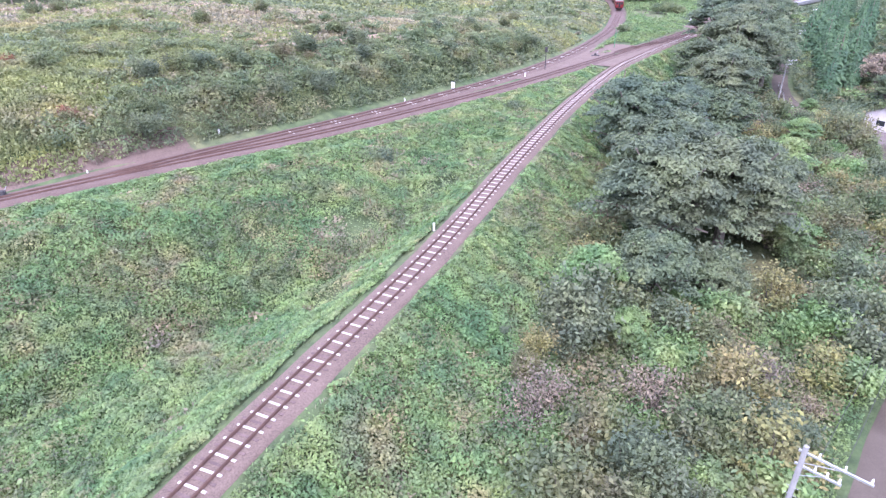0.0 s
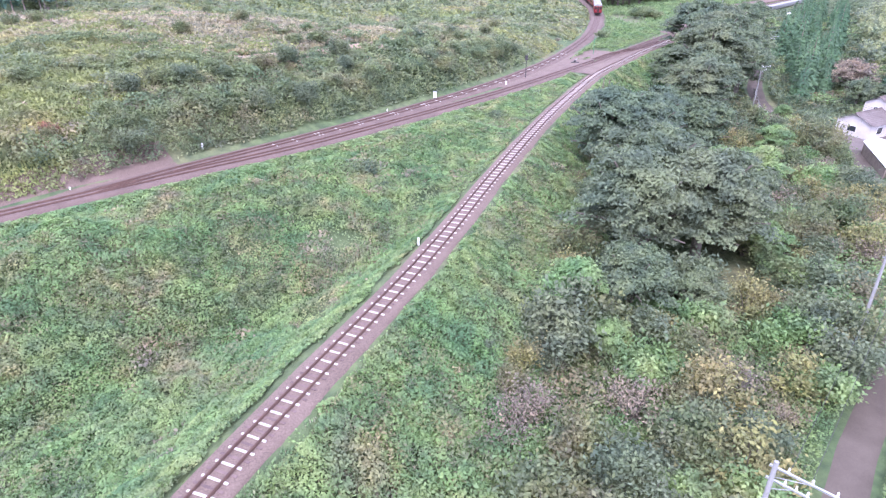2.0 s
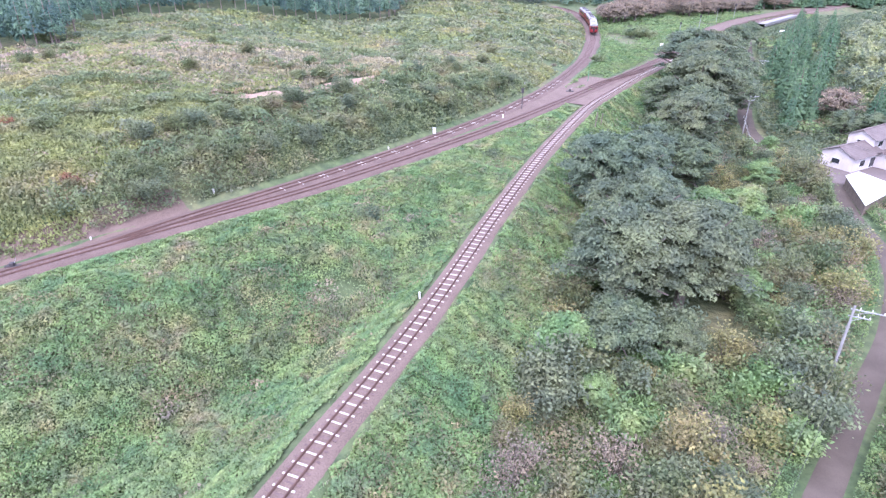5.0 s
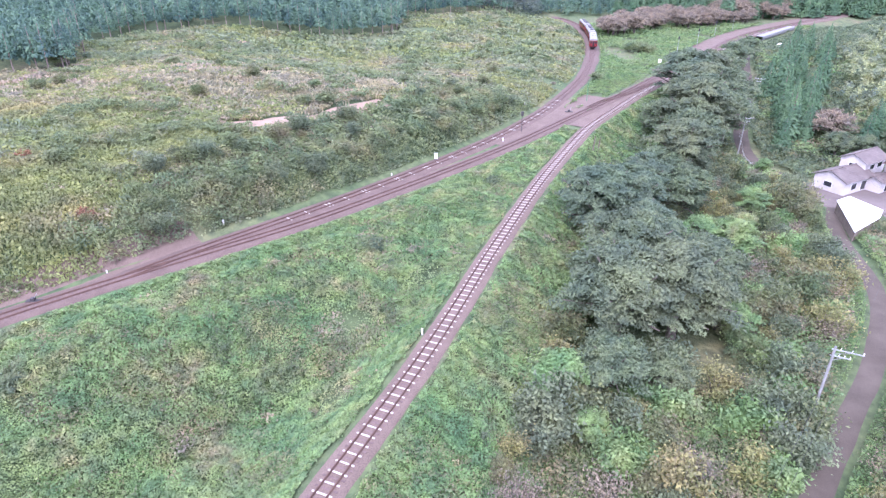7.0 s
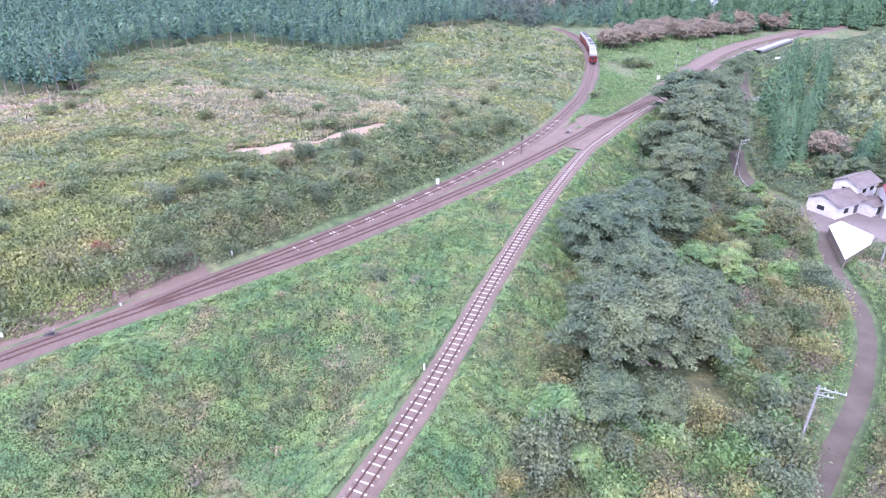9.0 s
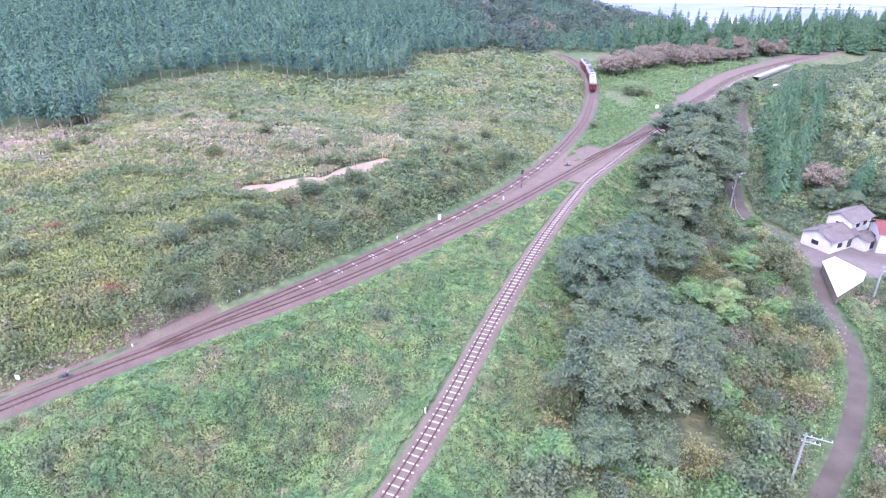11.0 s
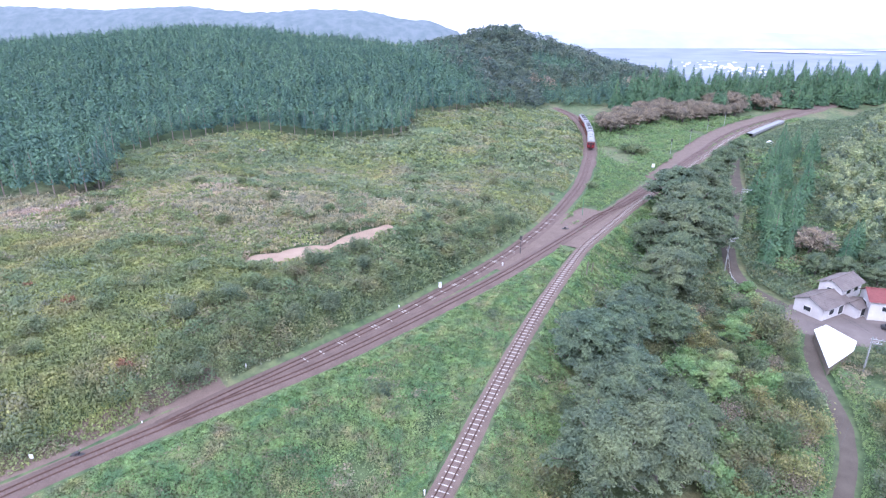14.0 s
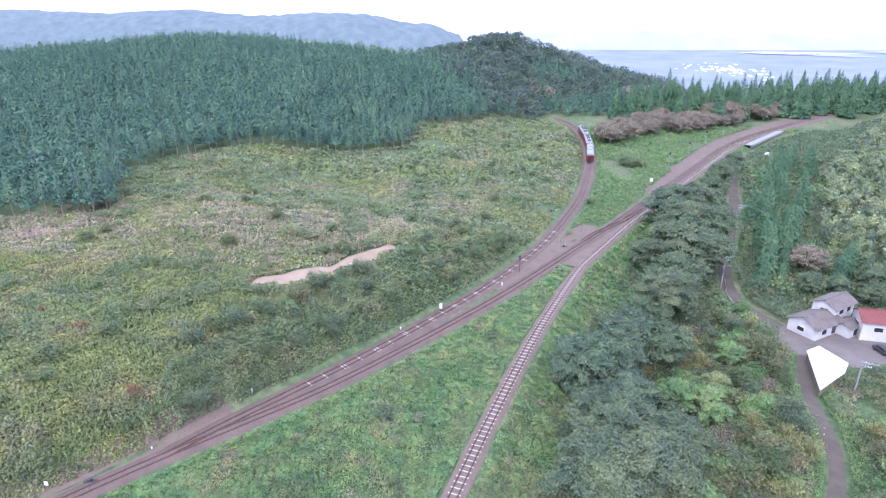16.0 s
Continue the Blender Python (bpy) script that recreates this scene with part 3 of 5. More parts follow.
def cover(name, mat, label, category, tall, dens, size, keep, lump=3.2, up=0.55, grassy=False, seed=0, far=330, clump=1.5):
    """Ground plants of one kind as one mesh: mounds of leaves or tufts of blades."""
    sets = []
    for y0, y1, dn, sz in ((14, 62, 1.0, 1.0), (62, 115, 0.72, 1.15), (115, 200, 0.32, 1.65), (200, far, 0.1, 2.8)):
        if y1 <= y0:
            continue
        x, y, a, c, e = field(dens * dn, y0, y1, keep)
        if not len(x):
            continue
        m = fbm(x, y, lump, 40 + seed, 2) ** 1.6 * 1.5
        big = 0.55 + 0.9 * vnoise(x, y, 9, 60 + seed)
        edge = np.minimum(1, np.minimum(np.abs(a) - 1.6, np.minimum(np.abs(c) - 1.7, np.abs(e) - 1.7)) / 5)
        top = tall * m * big * np.clip(edge, 0.12, 1)
        g = ground(x, y)
        s = size * sz * rng.uniform(0.6, 1.35, len(x))
        if grassy:
            sets.append(blades(np.c_[x, y, g - 0.05], s * np.clip(edge, 0.35, 1)))
        else:
            hump, hx, hy = mounds(x, y, clump * max(1.0, 0.75 * sz), 70 + seed)
            wide = np.clip(edge, 0.2, 1)
            z = g + (0.7 * top + 1.15 * clump * 0.62 * hump * wide) * (1 - 0.5 * rng.uniform(0, 1, len(x)) ** 2.5) + 0.05
            face = np.c_[hx * 0.9, hy * 0.9, 0.75 + 0 * hx]
            face /= np.linalg.norm(face, axis=1)[:, None]
            sets.append(leaves(np.c_[x, y, z], s, up, 0.6, rng, face))
    v, f = join(*sets)
    return tagged(new(name, mesh_np(name, v, f, mat)), label, category, kind="stuff")


def patch(x, y, size, seed, lo, hi):
    return rng.uniform(0, 1, len(x)) < step01((fbm(x, y, size, seed, 2) - lo) / (hi - lo))


def off_road(x, y, m=2.6):
    return (np.abs(along(ROAD, x, y)[0]) > m) & (np.abs(along(ROAD_FAR, x, y)[0]) > m) & (np.hypot((x - 82) / 1.15, y - 117) > 11)


def in_hollow(a, c, m=2.05):
    fray = 0.9 * vnoise(a * 0.3 + 7, c, 1.3, 44) - 0.3
    return (c > m + 0.7 + fray) & (a < -m - fray)


def on_bank(a, y, x):
    return (a > 1.75 + 1.1 * vnoise(x, y, 1.4, 45)) & (a < 17) & (y < 200) & (np.hypot(x - 10.8, y - 41.5) > 3.4 + vnoise(x, y, 2.0, 46))


cover("kudzu", M_KUDZU, "dense green kudzu and bramble carpet on the embankments", "kudzu", 1.25, 118, 0.125,
      lambda x, y, a, c, e: (in_hollow(a, c) | (on_bank(a, y, x) & off_road(x, y))) & patch(x, y, 9, 3, 0.05, 0.32), lump=3.4, up=0.62, seed=1, clump=1.35)
cover("bramble", M_SCRUB, "grey-green bramble and weeds between the kudzu", "bramble", 1.0, 44, 0.13,
      lambda x, y, a, c, e: (in_hollow(a, c) | (on_bank(a, y, x) & off_road(x, y))) & patch(x, y, 8, 4, 0.42, 0.62), seed=2)
cover("fresh_weeds", M_BRIGHT, "bright green weeds beside tracks, road and hollow", "weeds", 0.8, 60, 0.125,
      lambda x, y, a, c, e: ((((np.abs(a) > 1.8 + 0.5 * vnoise(x, y, 1.2, 47)) & (np.abs(a) < 5.5) & (e > 0) & patch(x, y, 6, 5, 0.3, 0.55)) | ((c > 2.4) & (c < 4.6) & (a < -2.5) & patch(x, y, 7, 6, 0.3, 0.5)) | (in_hollow(a, c) | on_bank(a, y, x)) & patch(x, y, 7, 8, 0.56, 0.68))
                             | (np.hypot(x - 10.8, y - 41.5) < 4.2)
                             | ((e > 3.2) & (c < -2.8) & (y > 130) & patch(x, y, 12, 9, 0.2, 0.4))
                             | ((np.abs(along(ROAD, x, y)[0]) > 1.9) & (np.abs(along(ROAD, x, y)[0]) < 4.2))) & off_road(x, y, 1.9), lump=1.6, seed=3)
cover("tall_grass", M_DRY, "pale dry tall grass along the single line", "grass", 1.0, 11, 0.7,
      lambda x, y, a, c, e: (((a > 2.2) & (a < 9)) | in_hollow(a, c, 2.2) & patch(x, y, 5, 11, 0.45, 0.65)) & patch(x, y, 4, 10, 0.42, 0.66) & (y < 210), grassy=True, seed=4)
def open_hill(x, y, e, m=3.0):
    return (e < -m) & (forest_side(x, y) > -2) & (earth(x, y) < 0.4)


def scrub_belt(x, y, e):
    """The dark thicket along the foot of the slope, where the lines part."""
    wob = 5 * vnoise(x, y, 11, 33)
    return (e > -17 - wob) & (x > -47 + wob) & (y < 150 + wob)


def reed_zone(x, y, e):
    return (y < 104 + 10 * vnoise(x, y, 14, 34) - 0.12 * (x + 60)) & ~scrub_belt(x, y, e)


def green_upland(x, y):
    return (y > 150 + 14 * vnoise(x, y, 16, 35)) | (x > -20 + 8 * vnoise(x, y, 9, 36))


cover("reeds", M_SEDGE, "yellow-green reeds standing thick on the slope above the line", "reeds", 1.0, 17, 0.85,
      lambda x, y, a, c, e: open_hill(x, y, e) & reed_zone(x, y, e) & patch(x, y, 8, 12, 0.12, 0.4), grassy=True, seed=5, far=120)
cover("meadow", M_SEDGE, "yellow-green weeds and low reeds over the hillside", "meadow", 0.9, 30, 0.2,
      lambda x, y, a, c, e: open_hill(x, y, e) & ~scrub_belt(x, y, e) & ((reed_zone(x, y, e) & patch(x, y, 9, 13, 0.1, 0.4)) | patch(x, y, 15, 14, 0.3, 0.55)), lump=2.4, up=0.4, seed=13, clump=1.1)
cover("hillside_scrub", M_BELT, "dark green thicket at the foot of the slope above the upper line", "scrub", 2.2, 52, 0.175,
      lambda x, y, a, c, e: open_hill(x, y, e, 3.4) & (earth(x, y) < 0.1) & ((scrub_belt(x, y, e) & patch(x, y, 10, 15, 0.08, 0.3)) | patch(x, y, 7, 16, 0.64, 0.76)), lump=3.6, seed=6, clump=2.2)
cover("hillside_kudzu", M_UPLAND, "green vines over the upland and the thicket", "vines", 1.0, 26, 0.22,
      lambda x, y, a, c, e: open_hill(x, y, e, 3.2) & ((scrub_belt(x, y, e) & patch(x, y, 8, 17, 0.55, 0.7)) | (green_upland(x, y) & patch(x, y, 13, 18, 0.3, 0.55)) | (reed_zone(x, y, e) & patch(x, y, 10, 37, 0.62, 0.74))), seed=7, clump=1.4)
cover("pampas", M_DRY, "pale plumed pampas grass over the plateau", "grass", 1.3, 22, 0.7,
      lambda x, y, a, c, e: open_hill(x, y, e, 18) & (y < 190) & ~reed_zone(x, y, e) & ~(green_upland(x, y) & (vnoise(x, y, 12, 38) > 0.35)) & patch(x, y, 3.6, 19, 0.4, 0.6), grassy=True, seed=8)
cover("dry_weeds", M_DRY, "tan withered weeds and grass heads over the plateau", "weeds", 0.8, 26, 0.18,
      lambda x, y, a, c, e: ((open_hill(x, y, e, 12) & (y < 205) & ~reed_zone(x, y, e) & ((~green_upland(x, y) & patch(x, y, 9, 26, 0.05, 0.35)) | patch(x, y, 10, 25, 0.6, 0.74)))
                             | (open_hill(x, y, e) & reed_zone(x, y, e) & patch(x, y, 6, 39, 0.66, 0.78))
                             | (in_hollow(a, c, 4) & patch(x, y, 5, 27, 0.6, 0.74)) | ((a > 4) & (a < 60) & (y < 130) & off_road(x, y, 3) & patch(x, y, 7, 28, 0.62, 0.76))), lump=2.2, up=0.4, seed=12, clump=0.9)
cover("valley_cover", M_THICKET, "tangled grey-green undergrowth on the valley floor", "undergrowth", 1.7, 30, 0.17,
      lambda x, y, a, c, e: (a > 13) & (e > 0) & (y < 260) & off_road(x, y, 3.4) & patch(x, y, 9, 21, 0.2, 0.45), lump=3.4, seed=9)
cover("valley_vines", M_KUDZU, "green vines over the valley thicket", "vines", 1.9, 24, 0.18,
      lambda x, y, a, c, e: (a > 11) & (e > 0) & (y < 260) & off_road(x, y, 3.4) & patch(x, y, 11, 22, 0.42, 0.6), lump=3.8, seed=10)

cover("hill_undergrowth", M_TREE2, "dark green undergrowth beneath the hillside trees", "undergrowth", 1.6, 40, 0.17,
      lambda x, y, a, c, e: (a > 8) & (y > 100) & ((along(ROAD_FAR, x, y)[0] > 2.6) | (a < 40)) & off_road(x, y, 2.8) & patch(x, y, 10, 24, 0.1, 0.4), lump=3.0, seed=11)
# bare earth path on the plateau
ex, ey = np.meshgrid(np.linspace(-44, -14, 66), np.linspace(103, 136, 70))
ez = ground(ex, ey)
keep_e = earth(ex, ey)
ez = ez + 0.12 * step01(keep_e * 2) - 0.35 * (1 - step01(keep_e * 2))
ei = np.arange(ex.size).reshape(ex.shape)
tagged(new("dirt_path", smooth(mesh_np("dirt_path", np.stack([ex, ey, ez], -1).reshape(-1, 3), np.stack([ei[:-1, :-1], ei[:-1, 1:], ei[1:, 1:], ei[1:, :-1]], -1).reshape(-1, 4), M_EARTH))), "bare pinkish earth path on the plateau", "path", kind="structure")


# ---- trees ----
def limb_set(bm, root, tip, r0, r1):
    mid = (Vector(root) + Vector(tip)) / 2 + Vector((0, 0, 0.08 * (Vector(tip) - Vector(root)).length))
    rod(bm, root, mid, r0, (r0 + r1) / 2, 6)
    rod(bm, mid, tip, (r0 + r1) / 2, r1, 5)


def broad_tree(name, high, wide, mat, seed, layers=True, bare=0.0, leaf=0.22, count=9000):
    """Trunk with limbs, and a crown of flattened sprays of leaves with gaps."""
    r = np.random.default_rng(seed)
    root = new(name)
    bm = bm_new()
    fork = high * 0.3
    rod(bm, (0, 0, -0.6), (0.1, 0, fork), 0.05 * wide + 0.03, 0.035 * wide + 0.02, 8)
    tips = []
    nl = 13
    for k in range(nl):
        az = 2.4 * k + r.uniform(-0.4, 0.4)
        zz = fork + (high * 0.92 - fork) * (k / (nl - 1)) ** 0.9
        rr = wide * 0.5 * math.sqrt(max(0.08, 1 - ((zz / high - 0.45) / 0.58) ** 2)) * r.uniform(0.75, 1.1)
        tip = (rr * math.cos(az), rr * math.sin(az), zz)
        limb_set(bm, (0.1, 0, fork * r.uniform(0.7, 1.0) + 0.25 * (zz - fork)), tip, 0.018 * wide, 0.006 * wide)
        tips.append(tip)
    rod(bm, (0.1, 0, fork), (0, 0, high * 0.88), 0.03 * wide, 0.006 * wide, 6)
    part("trunk", bm, M_BARK, root)
    nc = 130 if layers else 70
    per = count // nc
    cs, fs = [], []
    for k in range(nc):
        # sprays over the crown's uneven dome, some deeper in, so that gaps stay between them
        zz = min(0.97, -0.5 + 1.46 * ((k + 0.5) / nc) ** 0.8 + r.uniform(-0.14, 0.14))
        az = 2.4 * k + r.uniform(-0.5, 0.5)
        lobe = 0.82 + 0.3 * math.sin(2 * az + seed) * math.sin(1.7 * az + 3 * zz + seed)
        rr = math.sqrt(max(0.01, 1 - min(1, abs(zz) ** 1.5) ** 1.6)) * (r.uniform(0.8, 1.05) if k % 4 else r.uniform(0.3, 0.7)) * lobe
        c = np.array([rr * math.cos(az) * wide * 0.46, rr * math.sin(az) * wide * 0.46, high * (0.56 + 0.38 * zz * r.uniform(0.88, 1.08))])
        rad = wide * r.uniform(0.06, 0.12) * (1.0 if layers else 1.25)
        q = r.normal(size=(per, 3))
        q /= np.linalg.norm(q, axis=1)[:, None]
        q[:, 2] = np.where(q[:, 2] < -0.2, -0.4 * q[:, 2], q[:, 2])
        lift = rad * (0.62 if layers else 0.85)
        out = np.array([math.cos(az), math.sin(az), 0.0])
        wob = 0.6 + 0.75 * vnoise(q[:, 0] * 2.2 + 5 * k, q[:, 1] * 2.2 + q[:, 2], 0.5, seed)[:, None]
        pos = q * wob * r.uniform(0.45, 1.1, (per, 1)) * np.array([rad, rad, lift])
        pos += out * rad * 0.35 * (pos @ out)[:, None] / rad
        pos[:, 2] -= (0.22 if layers else 0.12) * np.maximum(0, pos @ out)
        cs.append(c + pos)
        fs.append(0.5 * q + 0.35 * out)
    cs, fs = np.concatenate(cs), np.concatenate(fs)
    fs[:, 2] += 0.75
    fs /= np.linalg.norm(fs, axis=1)[:, None]
    v, f = leaves(cs, leaf * r.uniform(0.6, 1.3, len(cs)), 0.58, 0.5, r, fs)
    held("crown", mesh_np("crown", v, f, mat), root)
    return root


def shrub(name, high, wide, mat, seed, leaf=0.14, count=1500, twiggy=False):
    r = np.random.default_rng(seed)
    root = new(name)
    bm = bm_new()
    ends = []
    for k in range(9 if not twiggy else 16):
        az, sp = 2.4 * k + r.uniform(-0.5, 0.5), r.uniform(0.25, 1.0)
        tip = (0.5 * wide * sp * math.cos(az), 0.5 * wide * sp * math.sin(az), high * (1.0 - 0.45 * sp**2) * r.uniform(0.8, 1.0))
        limb_set(bm, (0.05 * math.cos(az), 0.05 * math.sin(az), -0.3), tip, 0.012 * wide + 0.02, 0.008)
        ends.append(tip)
    part("stem", bm, M_BARK, root)
    cs = []
    per = count // 40
    for k in range(40):
        t = np.array(ends[r.integers(len(ends))]) * r.uniform(0.5, 1.08)
        cs.append(t + r.normal(size=(per, 3)) * np.array([0.13 * wide, 0.13 * wide, 0.09 * high]))
    cs = np.concatenate(cs)
    cs[:, 2] = np.maximum(cs[:, 2], 0.1)
    v, f = leaves(cs, leaf * r.uniform(0.6, 1.35, len(cs)), 0.45, 0.5, r)
    held("foliage", mesh_np("foliage", v, f, mat), root)
    return root


def cedar_mesh(high, wide, bare, tiers, around, seed, leaf=None):
    """Sprays over a spire: ragged tiers that narrow to the tip, denser towards the outside."""
    r = np.random.default_rng(seed)
    n = int(tiers * around * 1.5)
    f = 1 - r.uniform(0, 1, n) ** 0.6
    az = r.uniform(0, 2 * np.pi, n)
    tier = 0.75 + 0.42 * ((f * tiers * 0.4 + 0.3 * np.sin(3 * az + seed)) % 1.0)
    rad = wide * 0.5 * (1 - f) ** 0.8 * (2 - tier) * r.uniform(0.6, 1.02, n) * (0.85 + 0.3 * vnoise(az * 1.6, f * 9, 1.0, seed))
    rad = np.maximum(rad, 0.05)
    z = bare + (high - bare) * f
    cent = np.stack([np.cos(az) * rad, np.sin(az) * rad, z], 1)
    face = np.stack([np.cos(az), np.sin(az), 0.75 + 0 * az], 1)
    face /= np.linalg.norm(face, axis=1)[:, None]
    size = (leaf or 0.16 * wide) * (0.45 + 0.75 * (1 - f)) * r.uniform(0.7, 1.3, n)
    return leaves(cent, size, 0.66, 0.5, r, face)


def trunk_mesh(high, r0, seg=6):
    az = np.arange(seg) * 2 * np.pi / seg
    ring = np.stack([np.cos(az), np.sin(az)], 1)
    v = np.concatenate([np.c_[ring * r0, np.full(seg, -0.8)], np.c_[ring * r0 * 0.3, np.full(seg, high)]])
    i = np.arange(seg)
    return v, np.stack([i, (i + 1) % seg, seg + (i + 1) % seg, seg + i], 1)


def conifer(name, high, wide, bare, mat, seed, tiers=16, around=11):
    root = new(name)
    held("trunk", mesh_np("trunk", *trunk_mesh(high * 0.9, 0.012 * high + 0.05), M_TRUNK), root)
    held("crown", mesh_np("crown", *cedar_mesh(high, wide, bare, tiers, around, seed, 0.07 * wide), mat), root)
    return root


def plant(proto, x, y, turn, size, label="", category="", group="", sink=0.0, first=[]):
    """Sets out a tree: the first call moves the original, later calls copy it."""
    m = pose(x, y, gz(x, y) - sink, 0, 0, turn)
    if proto.name in first:
        ob = copy_thing(proto, m)
    else:
        first.append(proto.name)
        ob = proto
        ob.matrix_basis = m
    ob.scale = (size, size, size * (0.92 + 0.16 * ((turn * 7) % 1)))
    return tagged(ob, label, category, group)


big_a = broad_tree("broadleaf_tree", 14.0, 13.0, M_TREE, 1, leaf=0.2, count=40000)
big_b = broad_tree("broadleaf_tree", 13.0, 11.0, M_FEATHER, 2, leaf=0.2, count=30000)
big_c = broad_tree("broadleaf_tree", 9.0, 8.4, M_TREE2, 3, layers=False, leaf=0.18, count=15000)
big_d = broad_tree("broadleaf_tree", 7.0, 6.4, M_KUDZU, 4, layers=False, leaf=0.18, count=11000)
GT = "trees below the single line"
for p, x, y, turn, s, lab in (
    (big_a, 20, 63.5, 10, 1.0, "tall dark green layered tree on the bank below the line"),
    (big_a, 28, 66, 130, 0.98, "tall dark green layered tree in the valley thicket"),
    (big_a, 23.5, 73.5, 250, 1.0, "dark green spreading tree beside the embankment"),
    (big_c, 17.2, 53.5, 80, 0.86, "round-headed dark green tree at the foot of the bank"),
    (big_c, 23.5, 54.5, 190, 0.6, "low dark green tree at the foot of the bank"),
    (big_b, 22.5, 90, 140, 1.08, "feathery blue-green tree beside the embankment"),
    (big_b, 29, 96, 30, 0.98, "feathery grey-green tree beside the embankment"),
    (big_b, 28.5, 84, 210, 0.92, "feathery grey-green tree below the embankment"),
    (big_c, 41, 104, 300, 1.15, "grey-green spreading tree above the lane"),
    (big_a, 47, 123, 75, 0.98, "dark spreading tree above the lane"),
    (big_c, 40, 118, 20, 1.0, "rounded green tree on the railway bank"),
    (big_a, 57, 146, 160, 1.28, "dense dark tree beside the railway throat"),
    (big_c, 52, 135, 45, 1.4, "rounded green tree above the lane"),
    (big_c, 49, 148, 145, 1.1, "rounded green tree on the railway bank"),
    (big_a, 63, 159, 100, 1.28, "dense dark tree beside the lane"),
    (big_b, 61, 170, 310, 1.34, "dense grey-green tree beside the railway"),
    (big_c, 66, 150, 80, 1.45, "rounded green tree beside the lane"),
    (big_a, 71, 178, 250, 1.15, "dense dark tree beside the railway"),
    (big_c, 75, 170, 150, 1.4, "rounded green tree beside the lane"),
    (big_c, 80, 190, 12, 1.15, "rounded tree between lane and railway"),
    (big_c, 86, 204, 190, 1.1, "rounded tree between lane and railway"),
    (big_c, 94, 219, 66, 1.1, "rounded tree between lane and railway"),
    (big_c, 102, 232, 140, 1.0, "rounded tree near the station"),
    (big_c, 110, 245, 222, 0.95, "rounded tree near the station"),
    (big_a, 33.5, 73, 330, 0.8, "dark broadleaf tree in the valley thicket"),
    (big_b, 34, 106, 15, 0.9, "feathery grey-green tree on the railway bank"),
    (big_d, 11, 51.5, 30, 0.95, "vine-covered round bush with yellowing leaves"),
    (big_d, 13.5, 46.5, 200, 0.6, "vine-covered low bush on the bank"),
    (big_d, 36, 76, 170, 0.9, "vine-draped tree in the valley thicket"),
    (big_d, 43, 86, 100, 1.1, "vine-draped tree in the thicket"),
    (big_d, 39, 90, 10, 0.95, "vine-draped tree in the thicket"),
    (big_d, 48, 94, 60, 0.8, "vine-draped tree above the lane"),
    (big_d, 55, 106, 280, 0.85, "vine-draped tree above the lane"),
    (big_d, 36, 66, 250, 0.75, "low vine-covered tree beside the thicket"),
):
    plant(p, x, y, turn, s * 1.12, lab, "tree", GT, sink=0.1)

SHRUBS = [
    (shrub("thicket_bush", 4.0, 4.6, M_THICKET, 11, 0.17, 2400), "grey-green scrubby bush in the thicket"),
    (shrub("leafy_bush", 3.4, 4.0, M_KUDZU, 12, 0.18, 2200), "leafy green bush in the thicket"),
    (shrub("yellowing_bush", 3.6, 3.8, M_YELLOW, 13, 0.15, 1700), "yellowing green bush in the thicket"),
    (shrub("twiggy_bush", 3.4, 4.4, M_BROWN, 14, 0.10, 1000, True), "bare purplish-brown twiggy bush"),
    (shrub("upright_bush", 5.2, 4.2, M_TREE, 15, 0.17, 2600), "upright grey-green bush in the thicket"),
    (shrub("low_bush", 2.4, 3.4, M_BRIGHT, 16, 0.17, 1500), "fresh green low bush in the thicket"),
]
rs = np.random.default_rng(21)
spots = []
while len(spots) < 250:
    y = rs.uniform(20, 125)
    x = rs.uniform(4, 0.82 * y + 10)
    a = along(LINE_A, [x], [y])[0][0]
    if a < 11 or not off_road(np.array([x]), np.array([y]), 4.6)[0] or any(math.hypot(x - p, y - q) < 2.1 for p, q in spots):
        continue
    if math.hypot(x - 11, y - 41) < 4.0 or (x > 66 and y > 88) or bare(np.array([x]), np.array([y]))[0]:
        continue
    spots.append((x, y))
for n, (x, y) in enumerate(spots):
    k = rs.choice(6, p=[0.27, 0.17, 0.17, 0.12, 0.19, 0.08])
    p, lab = SHRUBS[k]
    plant(p, x, y, rs.uniform(0, 360), rs.uniform(0.65, 1.45), lab, "bush", "valley thicket bushes")
for x, y, k, s in ((35.5, 47.5, 0, 1.3), (37.2, 52.5, 1, 1.4), (34.2, 50.3, 4, 1.2), (39.6, 54.5, 0, 1.2), (33.0, 44.5, 4, 1.3), (30.2, 41.0, 1, 1.2), (12.6, 20.0, 4, 1.2), (16.5, 25.0, 0, 1.3), (36.2, 49.0, 5, 1.2)):
    plant(SHRUBS[k][0], x, y, 41 * x % 360, s, SHRUBS[k][1], "bush", "valley thicket bushes")
# bushes on the slope above the upper lines and rust-coloured sumacs
sl_dark = shrub("rounded_bush", 3.2, 4.4, M_BELT, 17, 0.2, 2000)
sl_rust = shrub("sumac_bush", 1.6, 2.2, M_RUST, 18, 0.15, 900)
